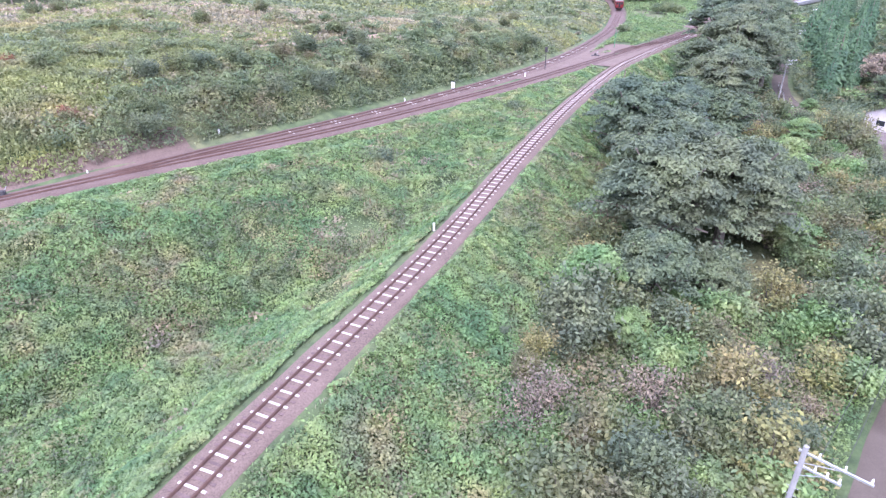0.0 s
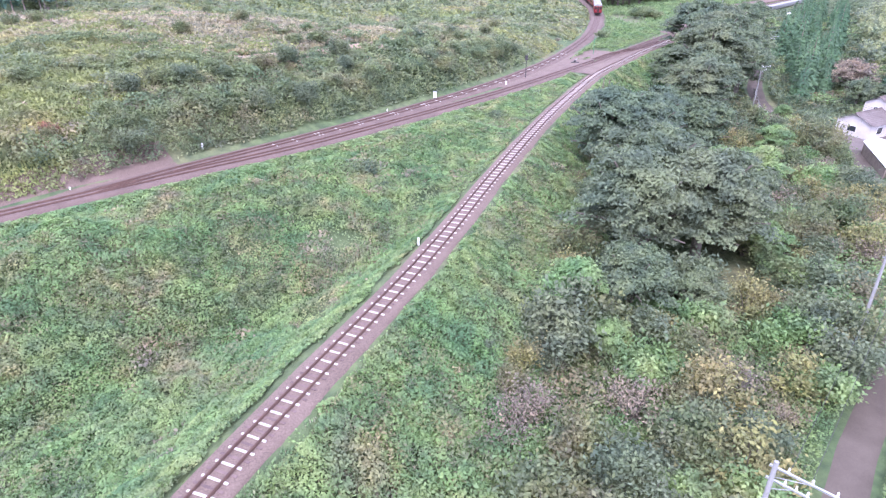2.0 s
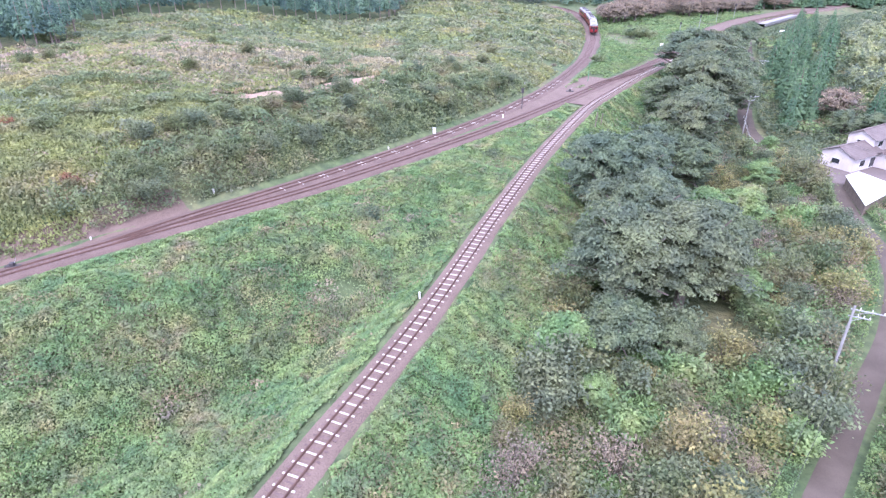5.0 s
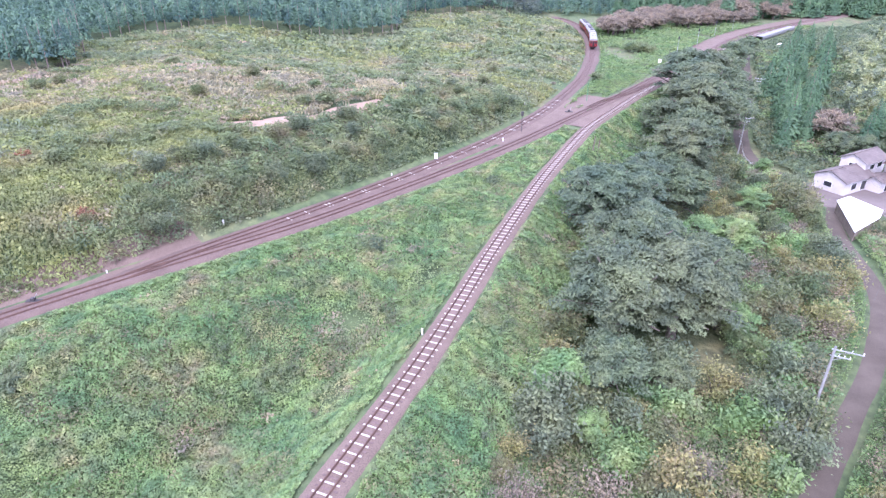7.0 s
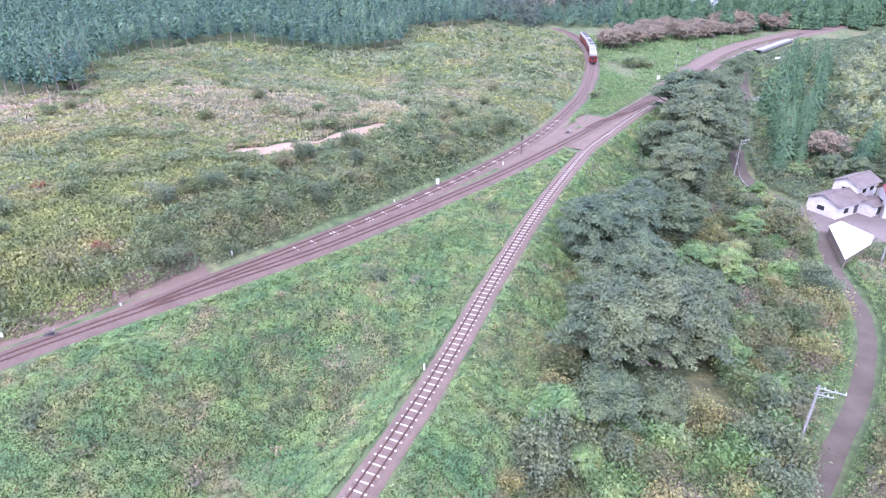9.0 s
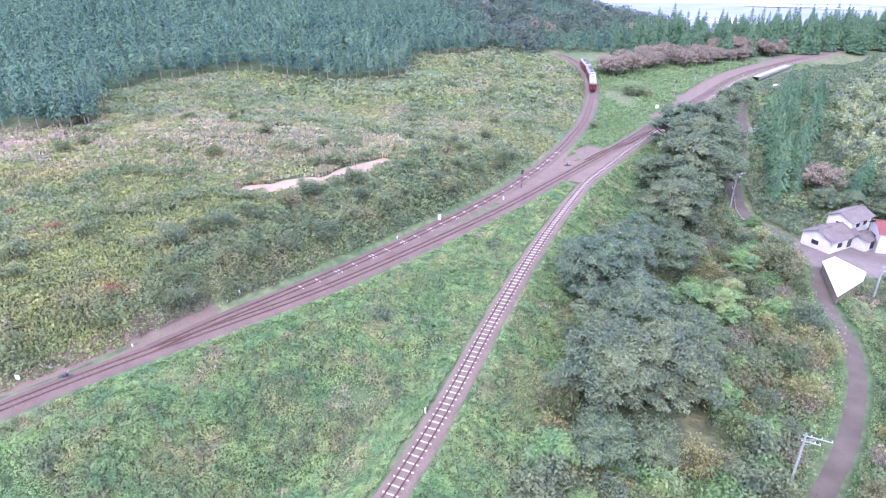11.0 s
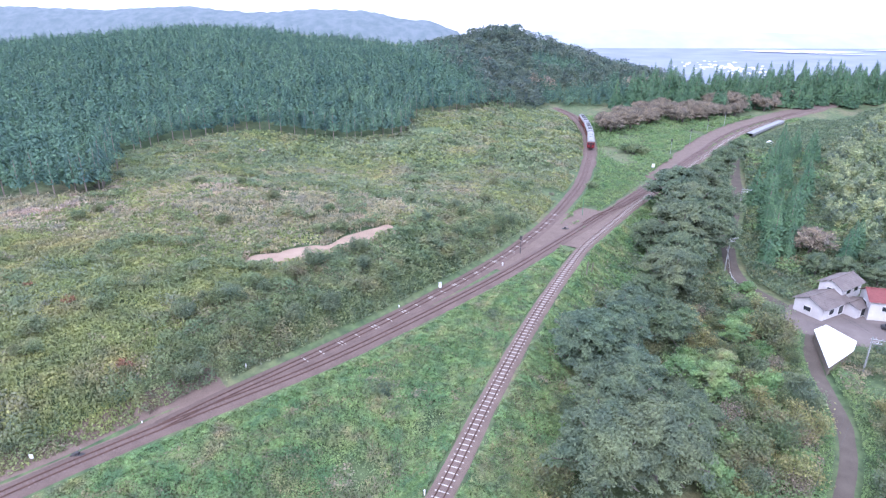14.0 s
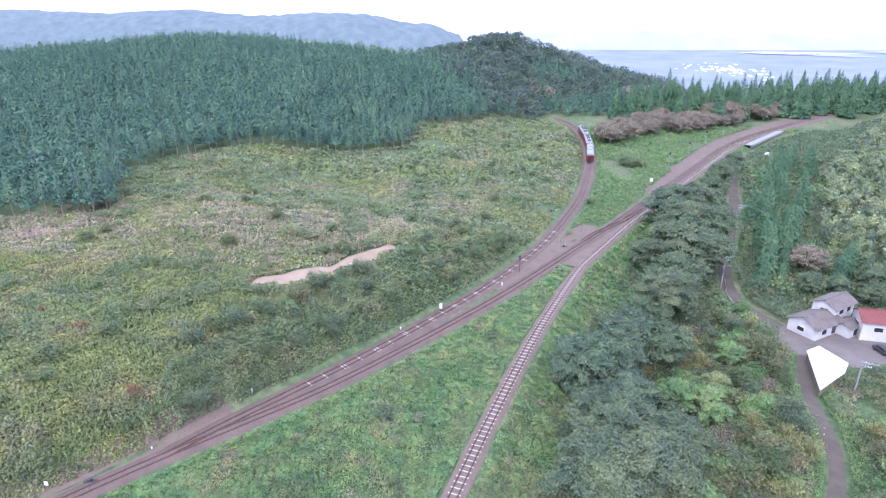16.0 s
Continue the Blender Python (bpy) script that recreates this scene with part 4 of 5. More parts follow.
for x, y, s in ((-3, 124, 1.2), (-9, 118, 1.1), (-15, 111, 1.2), (-21, 104, 1.0), (-27, 98, 0.9), (4, 136, 1.0), (-12, 128, 1.0), (-33, 91, 0.8), (-19, 116, 0.9), (-39, 84, 0.7), (8, 143, 0.9), (-24, 110, 0.8), (11, 224, 0.9), (33, 263, 0.9), (31, 258, 0.7), (42, 190, 0.9), (68, 242, 1.5), (65.5, 245, 1.2), (71, 240, 1.2), (-97, 150, 1.6), (-100, 156, 1.4), (-60, 86, 0.9), (-66, 78, 1.0)):
    plant(sl_dark, x, y, (37 * x) % 360, s, "dark rounded bush in the grassland", "bush", "grassland bushes")
n = 0
while n < 55:
    y = rs.uniform(72, 150)
    x = rs.uniform(-48, 14)
    e = along(EDGE, [x], [y])[0][0]
    if not -20 < e < -5:
        continue
    k = rs.choice(3, p=[0.3, 0.4, 0.3])
    plant((sl_dark, SHRUBS[4][0], SHRUBS[0][0])[k], x, y, rs.uniform(0, 360), rs.uniform(0.45, 0.95), ("dark rounded bush in the thicket above the line", "upright grey-green bush in the thicket above the line", "grey-green scrubby bush above the line")[k], "bush", "thicket bushes above the line")
    n += 1
for x, y, s in ((-50, 73.8, 1.0), (-66, 87, 0.9), (-42, 92, 0.7), (-76, 92, 0.8)):
    plant(sl_rust, x, y, (53 * x) % 360, s, "rust-red sumac bush in the meadow", "bush", "rust-red bushes")

# small bushes in the hollow and on the banks
lo_a = shrub("dark_bush", 1.7, 2.8, M_TREE2, 19, 0.2, 1100)
lo_b = shrub("vine_mound", 1.4, 2.6, M_KUDZU, 20, 0.22, 1000)
lo_c = shrub("weed_clump", 1.3, 2.0, M_DRY, 22, 0.13, 700, True)
n = 0
while n < 55:
    y = rs.uniform(22, 118)
    x = rs.uniform(-0.8 * y - 8, 0.3 * y + 6)
    a, c = along(LINE_A, [x], [y])[0][0], along(LINE_C, [x], [y])[0][0]
    if not ((c > 6 and a < -5) or 4.5 < a < 11):
        continue
    k = rs.choice(3, p=[0.3, 0.4, 0.3])
    plant((lo_a, lo_b, lo_c)[k], x, y, rs.uniform(0, 360), rs.uniform(0.5, 1.1), ("dark green low bush among the kudzu", "leafy mound of kudzu vines", "dry tan weed clump among the vines")[k], "bush", "bushes on the banks")
    n += 1
n = 0
while n < 45:
    y = rs.uniform(60, 190)
    x = rs.uniform(-0.85 * y - 10, 30)
    e = along(EDGE, [x], [y])[0][0]
    if e > -5 or forest_side(np.array([x]), np.array([y]))[0] < 4 or earth(np.array([x]), np.array([y]))[0] > 0.05 or (e < -26 and rs.uniform() < 0.6):
        continue
    k = rs.choice(3, p=[0.45, 0.3, 0.25])
    plant((sl_dark, SHRUBS[0][0], lo_c)[k], x, y, rs.uniform(0, 360), rs.uniform(0.35, 0.85), ("dark rounded bush in the grassland", "grey-green scrubby bush in the grassland", "dry tan weed clump in the meadow")[k], "bush", "grassland bushes")
    n += 1

# cypress plantation: trees along its edge one by one, the depth of the wood as one
cyp = [conifer("cypress_tree", 11.5, 4.6, 3.6, M_CYPRESS, 31, 20, 17), conifer("cypress_tree", 12.5, 4.3, 4.2, M_CYPRESS, 32, 20, 17), conifer("cypress_tree", 10.5, 4.8, 3.2, M_CYPRESS, 33, 19, 17)]
tn = np.gradient(FEDGE, axis=0)
tn /= np.hypot(*tn.T)[:, None]
for k in range(60, len(FEDGE) - 110):
    if FEDGE[k, 0] > 30:
        break
    if k % 2 == 0:
        off = 1.2 + 4.2 * rs.uniform(0, 1) ** 2
        x, y = FEDGE[k] + off * np.array([-tn[k, 1], tn[k, 0]]) + rs.normal(0, 0.5, 2)
        plant(cyp[rs.integers(3)], float(x), float(y), rs.uniform(0, 360), rs.uniform(0.85, 1.12), "slender dark green plantation cypress with a bare lower trunk", "cypress", "plantation edge cypresses")


def wood(name, keep, protos, mat, label, category, lo, hi, gap=3.9):
    """A wood as one mesh: copies of a few crowns set out over the land."""
    x, y = np.meshgrid(np.arange(*lo, gap), np.arange(*hi, gap))
    x, y = x.ravel() + rs.uniform(-0.36, 0.36, x.size) * gap, y.ravel() + rs.uniform(-0.36, 0.36, x.size) * gap
    ok = keep(x, y)
    x, y = x[ok], y[ok]
    z = ground(x, y)
    V, F, o = [], [], 0
    pick = rs.integers(0, len(protos), len(x))
    for j, (pv, pf) in enumerate(protos):
        sel = np.where(pick == j)[0]
        if not len(sel):
            continue
        t, s = rs.uniform(0, 6.28, len(sel)), rs.uniform(0.78, 1.16, len(sel))
        ca, sa = np.cos(t)[:, None], np.sin(t)[:, None]
        q = np.stack([(pv[:, 0] * ca - pv[:, 1] * sa) * s[:, None] + x[sel, None], (pv[:, 0] * sa + pv[:, 1] * ca) * s[:, None] + y[sel, None], pv[:, 2] * s[:, None] + z[sel, None]], -1)
        V.append(q.reshape(-1, 3))
        F.append((pf[None] + (o + np.arange(len(sel))[:, None, None] * len(pv))).reshape(-1, 4))
        o += len(sel) * len(pv)
    return tagged(new(name, mesh_np(name, np.concatenate(V), np.concatenate(F), mat)), label, category, kind="stuff")


wood("cypress_wood", lambda x, y: (forest_side(x, y) < -4.5) & (forest_side(x, y) > -330) & (y < 520) & (np.abs(x) < 0.85 * y + 40) & (x < 20 - 0.15 * (y - 300)), [cedar_mesh(h, w, 2.4, 10, 9, k, 0.6) for k, h, w in ((41, 11.5, 5.4), (42, 10.2, 5.6), (43, 12.6, 5.0), (44, 9.2, 5.2))], M_CYPRESS, "dense plantation of blue-green cypresses on the hill, tinted with haze", "wood", (-330, 60), (110, 520), 4.7)


def puff(high, wide, n, leaf, seed):
    r = np.random.default_rng(seed)
    c = r.normal(size=(n, 3))
    c /= np.linalg.norm(c, axis=1)[:, None]
    c *= r.uniform(0.75, 1.0, (n, 1)) * (0.8 + 0.35 * vnoise(c[:, 0] * 3 + 9, c[:, 1] * 3 + c[:, 2], 1.0, seed)[:, None])
    c = c * np.array([wide / 2, wide / 2, high / 2.2]) + np.array([0, 0, high * 0.55])
    c[:, 2] = np.maximum(c[:, 2], 0.2)
    return leaves(c, leaf * r.uniform(0.6, 1.3, n), 0.5, 0.6, r)


def shoulder_wood(x, y):
    return (forest_side(x, y) < -3) & (y > 285) & (y < 575) & (x >= 20 - 0.15 * (y - 300) - 26 * vnoise(x, y, 30, 4)) & (x < 150)


def conifer_share(x, y):
    return (vnoise(x, y, 34, 14) + 0.25 * vnoise(x, y, 9, 15) > 0.66) & (x > 44)


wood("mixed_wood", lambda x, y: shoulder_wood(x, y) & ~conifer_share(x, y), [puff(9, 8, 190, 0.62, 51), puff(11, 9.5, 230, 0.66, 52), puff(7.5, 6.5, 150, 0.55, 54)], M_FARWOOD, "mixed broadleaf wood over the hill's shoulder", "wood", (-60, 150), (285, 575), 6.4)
wood("conifer_wood", lambda x, y: shoulder_wood(x, y) & conifer_share(x, y), [cedar_mesh(h, w, 1.5, 10, 8, k, 0.55) for k, h, w in ((45, 11, 4.8), (46, 9.5, 4.6))], M_CYPRESS, "blue-green conifers among the hillside wood, tinted with haze", "wood", (40, 150), (350, 575), 4.4)
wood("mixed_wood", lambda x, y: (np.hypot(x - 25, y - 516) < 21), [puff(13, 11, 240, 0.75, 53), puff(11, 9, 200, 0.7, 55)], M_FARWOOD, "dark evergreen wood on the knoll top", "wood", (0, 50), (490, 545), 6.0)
wood("autumn_wood", lambda x, y: shoulder_wood(x, y) & (vnoise(x, y, 15, 16) > 0.74) & (y < 430), [puff(9.6, 8, 170, 0.6, 56)], M_BROWN, "browning broadleaf crowns scattered in the hillside wood", "wood", (-60, 150), (285, 440), 8.0)

# brown cherry trees and the cedar row behind the station
ch = broad_tree("cherry_tree", 6.5, 8.5, M_BROWN, 61, layers=False, leaf=0.22, count=3600)
for k in range(96):
    f = k / 95
    x = 62 + 140 * f + rs.normal(0, 3.0)
    y = 268 + 118 * f + rs.uniform(-6, 26) * (1 - 0.3 * f) + (14 if f < 0.35 else 0)
    c = along(LINE_C, [x], [y])[0][0]
    if c > -7 or along(LINE_B, [x], [y])[0][0] < 5:
        continue
    plant(ch, x, y, rs.uniform(0, 360), rs.uniform(0.95, 1.5), "cherry tree with thin brownish autumn leaves", "cherry tree", "cherry trees by the station")
ced = [conifer("cedar_tree", 19, 8.6, 0.8, M_CEDAR, 71, 36, 28), conifer("cedar_tree", 17, 8.0, 0.6, M_CEDAR, 72, 34, 28), conifer("cedar_tree", 20, 7.6, 1.0, M_CEDAR, 73, 38, 26)]
for k in range(230):
    f = k / 229
    plant(ced[k % 3], 92 + 270 * f + rs.normal(0, 3), 345 + 82 * f + rs.normal(0, 6) + 9 * (k % 3), rs.uniform(0, 360), rs.uniform(0.95, 1.2), "tall dark cedar in a row behind the station", "cedar", "cedars behind the station")
for x, y, s in ((79, 146, 1.0), (83, 152, 0.9), (86, 160, 1.05), (88, 168, 0.9), (92, 176, 1.0), (96, 183, 0.95), (94, 190, 0.85), (100, 193, 1.0), (104, 200, 0.95), (107, 208, 0.9), (111, 205, 1.0), (115, 214, 0.95), (112, 222, 0.85), (119, 228, 0.9), (124, 236, 0.85), (100, 178, 0.9), (96, 168, 0.8), (101, 148, 0.72), (105, 152, 0.68), (98, 145, 0.62), (128, 246, 0.8), (133, 256, 0.8)):
    plant(ced[int(x) % 3], x, y, (91 * x) % 360, s * rs.uniform(0.6, 1.0), "tall dark green cedar beside the lane", "cedar", "cedars beside the lane")
for k in range(24):
    y = rs.uniform(150, 262)
    base_x = float(np.interp(y, ROAD_FAR[:, 1], ROAD_FAR[:, 0]))
    plant(ced[k % 3], base_x + rs.uniform(7 + 0.05 * (y - 150), 17 + 0.17 * (y - 140)), y, rs.uniform(0, 360), rs.uniform(0.4, 0.8), "tall dark green cedar beside the lane", "cedar", "cedars beside the lane")
plant(ch, 93, 152, 40, 1.35, "large brownish tree among the cedars", "tree", sink=0.1)
for x, y, s in ((104, 140, 1.0), (110, 136, 0.9), (116, 142, 1.0), (88, 139, 0.8), (94, 138, 0.75), (100, 134, 0.8)):
    plant(big_c, x, y, (71 * x) % 360, s, "dark broadleaf tree behind the houses", "tree", "trees behind the houses", sink=0.1)
plant(big_d, 67.0, 128.6, 15, 0.62, "small spreading tree at the bend of the lane", "tree")
for x, y, s in ((82, 88, 0.9), (80, 79, 0.8), (75, 72, 0.9), (86, 96, 0.8), (72, 64, 0.7), (66, 56, 0.8), (90, 100, 0.7), (94, 104, 0.8)):
    plant(big_d, x, y, (31 * x) % 360, s, "vine-covered bush beyond the lane", "bush", "bushes beyond the lane")


def bamboo_mesh(seed):
    r = np.random.default_rng(seed)
    c = []
    for k in range(9):
        az, ln = r.uniform(0, 6.28), r.uniform(0.8, 2.2)
        h = r.uniform(6.0, 8.5)
        t = np.sort(r.uniform(0.3, 1.0, 34))[:, None]
        c.append(np.c_[np.cos(az) * ln * t**2.2, np.sin(az) * ln * t**2.2, h * t - 1.4 * t**5] + r.normal(0, 0.36, (34, 3)) * (1.25 - 0.6 * t))
    c = np.concatenate(c)
    return leaves(c, 0.4 * r.uniform(0.6, 1.3, len(c)), 0.5, 0.42, r)


wood("bamboo_grove", lambda x, y: (along(ROAD_FAR, x, y)[0] > 20) & (y > 143) & (x < 0.85 * y + 20) & (x > 104 + 0.52 * np.clip(y - 165, 0, 400) + 0.34 * np.clip(y - 232, 0, 400)), [bamboo_mesh(k) for k in (81, 82, 83, 84)], M_BAMBOO, "pale yellow-green bamboo grove over the hillside", "bamboo", (95, 300), (146, 360), 4.4)


# ---- railway ----
def cut(line, y0, y1):
    return line[(line[:, 1] > y0) & (line[:, 1] < y1)]


def frame_of(line):
    t = np.gradient(line, axis=0)
    t /= np.hypot(*t.T)[:, None]
    return t, np.stack([t[:, 1], -t[:, 0]], 1)


def rail_mesh(line, off, z):
    """A rail: narrow head over a wider foot, swept along the line."""
    t, n = frame_of(line)
    prof = ((-0.085, 0.0), (-0.085, 0.025), (-0.034, 0.05), (-0.05, 0.16), (0.05, 0.16), (0.034, 0.05), (0.085, 0.025), (0.085, 0.0))
    cols = [np.c_[line + n * (off + u), z + w] for u, w in prof]
    v = np.stack(cols, 1).reshape(-1, 3)
    i = np.arange(len(v)).reshape(len(line), 8)
    f = np.stack([i[:-1, :-1], i[:-1, 1:], i[1:, 1:], i[1:, :-1]], -1).reshape(-1, 4)
    return mesh_np("rail", v, f, M_RAIL)


def sleeper_mesh(name, ln, w, h, mat):
    bm = bm_new()
    box(bm, -ln / 2, -w / 2, -h, ln / 2, w / 2, 0, None, 0.02)
    me = bpy.data.meshes.new(name)
    bm.to_mesh(me)
    bm.free()
    me.materials.append(mat)
    return me


S_PALE = sleeper_mesh("concrete_sleeper", 1.85, 0.18, 0.16, M_CONCRETE)
S_DARK = sleeper_mesh("timber_sleeper", 2.1, 0.2, 0.14, M_TIMBER)


def resample(line, gap):
    s = np.r_[0, np.cumsum(np.hypot(*np.diff(line, axis=0).T))]
    q = np.arange(0, s[-1], gap)
    return np.stack([np.interp(q, s, line[:, 0]), np.interp(q, s, line[:, 1])], 1)


def track(line, level, lift, gap, pale, y_parts, label):
    """One line: two rails, and sleepers one by one over the near stretch."""
    root = tagged(new("railway_track"), label, "railway track")
    z = level(line[:, 0], line[:, 1]) + lift
    held("rail", rail_mesh(line, -0.567, z), root)
    held("rail", rail_mesh(line, 0.567, z), root)
    pts = resample(line, gap)
    t, _ = frame_of(pts)
    zz = level(pts[:, 0], pts[:, 1]) + lift
    near = [k for k in range(len(pts)) if y_parts[0] < pts[k, 1] < y_parts[1]][:300]
    chips = []
    for k in range(len(pts)):
        yaw = math.degrees(math.atan2(t[k, 1], t[k, 0])) - 90
        white = pale(k, pts[k, 1])
        m = pose(pts[k, 0], pts[k, 1], zz[k] + (0.012 if white else -0.012), 0, 0, yaw + rng.normal(0, 0.8))
        if near and near[0] <= k <= near[-1]:
            held("sleeper", S_PALE if white else S_DARK, root, m)
        else:
            chips.append((m, white))
    for white, me, mat in ((True, S_PALE, M_CONCRETE), (False, S_DARK, M_TIMBER)):
        ms = [m for m, w in chips if w == white]
        if not ms:
            continue
        pv = np.array([[*v.co] for v in me.vertices])
        tri = [tuple(p.vertices) for p in me.polygons]
        quad = np.array([q if len(q) == 4 else (q[0], q[1], q[2], q[2]) for q in tri if len(q) == 4])
        V = np.concatenate([pv @ np.array(m.to_3x3()).T + np.array(m.translation) for m in ms])
        F = np.concatenate([quad + k * len(pv) for k in range(len(ms))])
        tagged(held("far_sleeper", mesh_np("far_sleeper", V, F, mat), root), kind="stuff")
    return root


track(cut(LINE_A, 8, 330), z_line, 0.295, 0.58, lambda k, y: k % 2 == 0, (15, 190), "single railway line with pale concrete sleepers and rusty rails")
track(cut(LINE_C, 30, 345), zc_line, 0.275, 0.66, lambda k, y: False, (40, 200), "rusty station line on dark timber sleepers")
track(cut(LINE_B, 66, 346), zb_line, 0.262, 0.66, lambda k, y: (k % 6 == 0 or k % 12 == 1) and 84 < y < 165, (70, 220), "rusty climbing line with scattered pale sleepers")
track(spline([(33.5, 155.8), (38.6, 163), (43.2, 167.6), (49.9, 175.6), (57, 184.5), (62.3, 190.5)]), zc_line, 0.268, 0.66, lambda k, y: False, (150, 195), "rusty crossover between the station line and the single line")
ribbon("gravel", GRAVEL_MID, 3.6, 0.1, M_BALLAST, "pale pinkish gravel between the lines", "gravel", zc_line, 0.5, 0.0)
ribbon("gravel", GRAVEL, 3.0, 0.09, M_BALLAST, "pinkish gravel where the single line joins", "gravel", zc_line, 0.45, 0.0)
ribbon("gravel", YARD_LINE, 4.6, 0.12, M_BALLAST, "pale gravel of the station yard", "gravel", zc_line, 0.4, 0.0)


# ---- the red train ----
def train_car(m, label, pale_roof, end_face):
    car = empty("train_car", m, label, "train car", "red train cars")
    L, W = 20.4, 1.42
    bm = bm_new()
    box(bm, -L / 2, -W, 1.0, L / 2, W, 3.25, None, 0.08)
    body = part("body", bm, M_RED, car)
    bm = bm_new()
    prof = [(-W, 3.2), (-W + 0.06, 3.42), (-1.0, 3.72), (-0.5, 3.86), (0, 3.9), (0.5, 3.86), (1.0, 3.72), (W - 0.06, 3.42), (W, 3.2)]
    a = [bm.verts.new((-L / 2 - 0.02, y, z)) for y, z in prof]
    b = [bm.verts.new((L / 2 + 0.02, y, z)) for y, z in prof]
    for k in range(len(prof) - 1):
        bm.faces.new((a[k], a[k + 1], b[k + 1], b[k]))
    bm.faces.new(a), bm.faces.new(list(reversed(b)))
    roof = part("roof", bm, M_POLE if pale_roof else M_ROOFGREY, car, "pale grey curved roof")
    for x in ((-5.5, 1.0, 6.0) if not pale_roof else (-1.0, 4.5)):
        bm = bm_new()
        box(bm, x - 1.7, -0.75, 3.8, x + 1.7, 0.75, 4.12, None, 0.06)
        part("air_conditioner", bm, M_ROOFGREY if pale_roof else M_DARK, roof)
    for side in (-1, 1):
        for k in range(9):
            x = -7.2 + 1.62 * k + (0.3 if k > 4 else 0)
            bm = bm_new()
            box(bm, x, side * (W + 0.015) - 0.02, 2.0, x + 1.2, side * (W + 0.015) + 0.02, 2.75)
            part("window", bm, M_GLASS, body)
        for x in (-9.2, 8.2):
            bm = bm_new()
            box(bm, x, side * (W + 0.012) - 0.02, 1.1, x + 0.9, side * (W + 0.012) + 0.02, 2.95)
            part("door", bm, M_RED, body)
    for x in (-7.0, 7.0):
        bm = bm_new()
        box(bm, x - 1.5, -1.1, 0.45, x + 1.5, 1.1, 0.9, None, 0.05)
        bogie = part("bogie", bm, M_DARK, car)
        for dx in (-1.05, 1.05):
            for y in (-0.56, 0.56):
                bm = bm_new()
                rod(bm, (x + dx, y - 0.06, 0.43), (x + dx, y + 0.06, 0.43), 0.43, 0.43, 14)
                part("wheel", bm, M_DARK, bogie)
    bm = bm_new()
    for x, w in ((-3.6, 1.6), (-1.2, 1.2), (1.0, 1.4), (3.4, 1.8)):
        box(bm, x - w / 2, -1.25, 0.45, x + w / 2, 1.25, 1.02, None, 0.04)
    part("underfloor_equipment", bm, M_DARK, car)
    for s in end_face:
        x = s * (L / 2 + 0.01)
        for y0, y1, z0, z1 in ((-1.2, -0.45, 2.1, 2.9), (0.45, 1.2, 2.1, 2.9), (-0.3, 0.3, 1.2, 2.95)):
            bm = bm_new()
            box(bm, x - 0.02, y0, z0, x + 0.02, y1, z1)
            part("end_window", bm, M_GLASS, body)
        for y in (-1.05, 1.05):
            bm = bm_new()
            rod(bm, (x - 0.05, y, 1.55), (x + 0.05 * s, y, 1.55), 0.13, 0.13, 10)
            part("headlight", bm, M_CERAMIC, body)
        bm = bm_new()
        box(bm, x - 0.2, -0.2, 0.75, x + 0.45 * s, 0.2, 1.0, None, 0.03)
        part("coupler", bm, M_DARK, body)
    return car


dense = resample(LINE_B, 0.5)
start = int(np.argmin(np.abs(dense[:, 1] - 244)))
for k in range(3):
    p, q = dense[start + 43 * k + 6], dense[start + 43 * k + 36]
    mid = (p + q) / 2
    yaw = math.degrees(math.atan2(*(q - p)[::-1]))
    z = float(zb_line(*mid)) + 0.262 + 0.15
    train_car(pose(mid[0], mid[1], z, 0, 0, yaw), ("rear car of the red diesel train with a pale roof", "middle car of the red diesel train", "leading car of the red diesel train")[k], k == 0, (-1,) if k == 0 else (1,) if k == 2 else ())


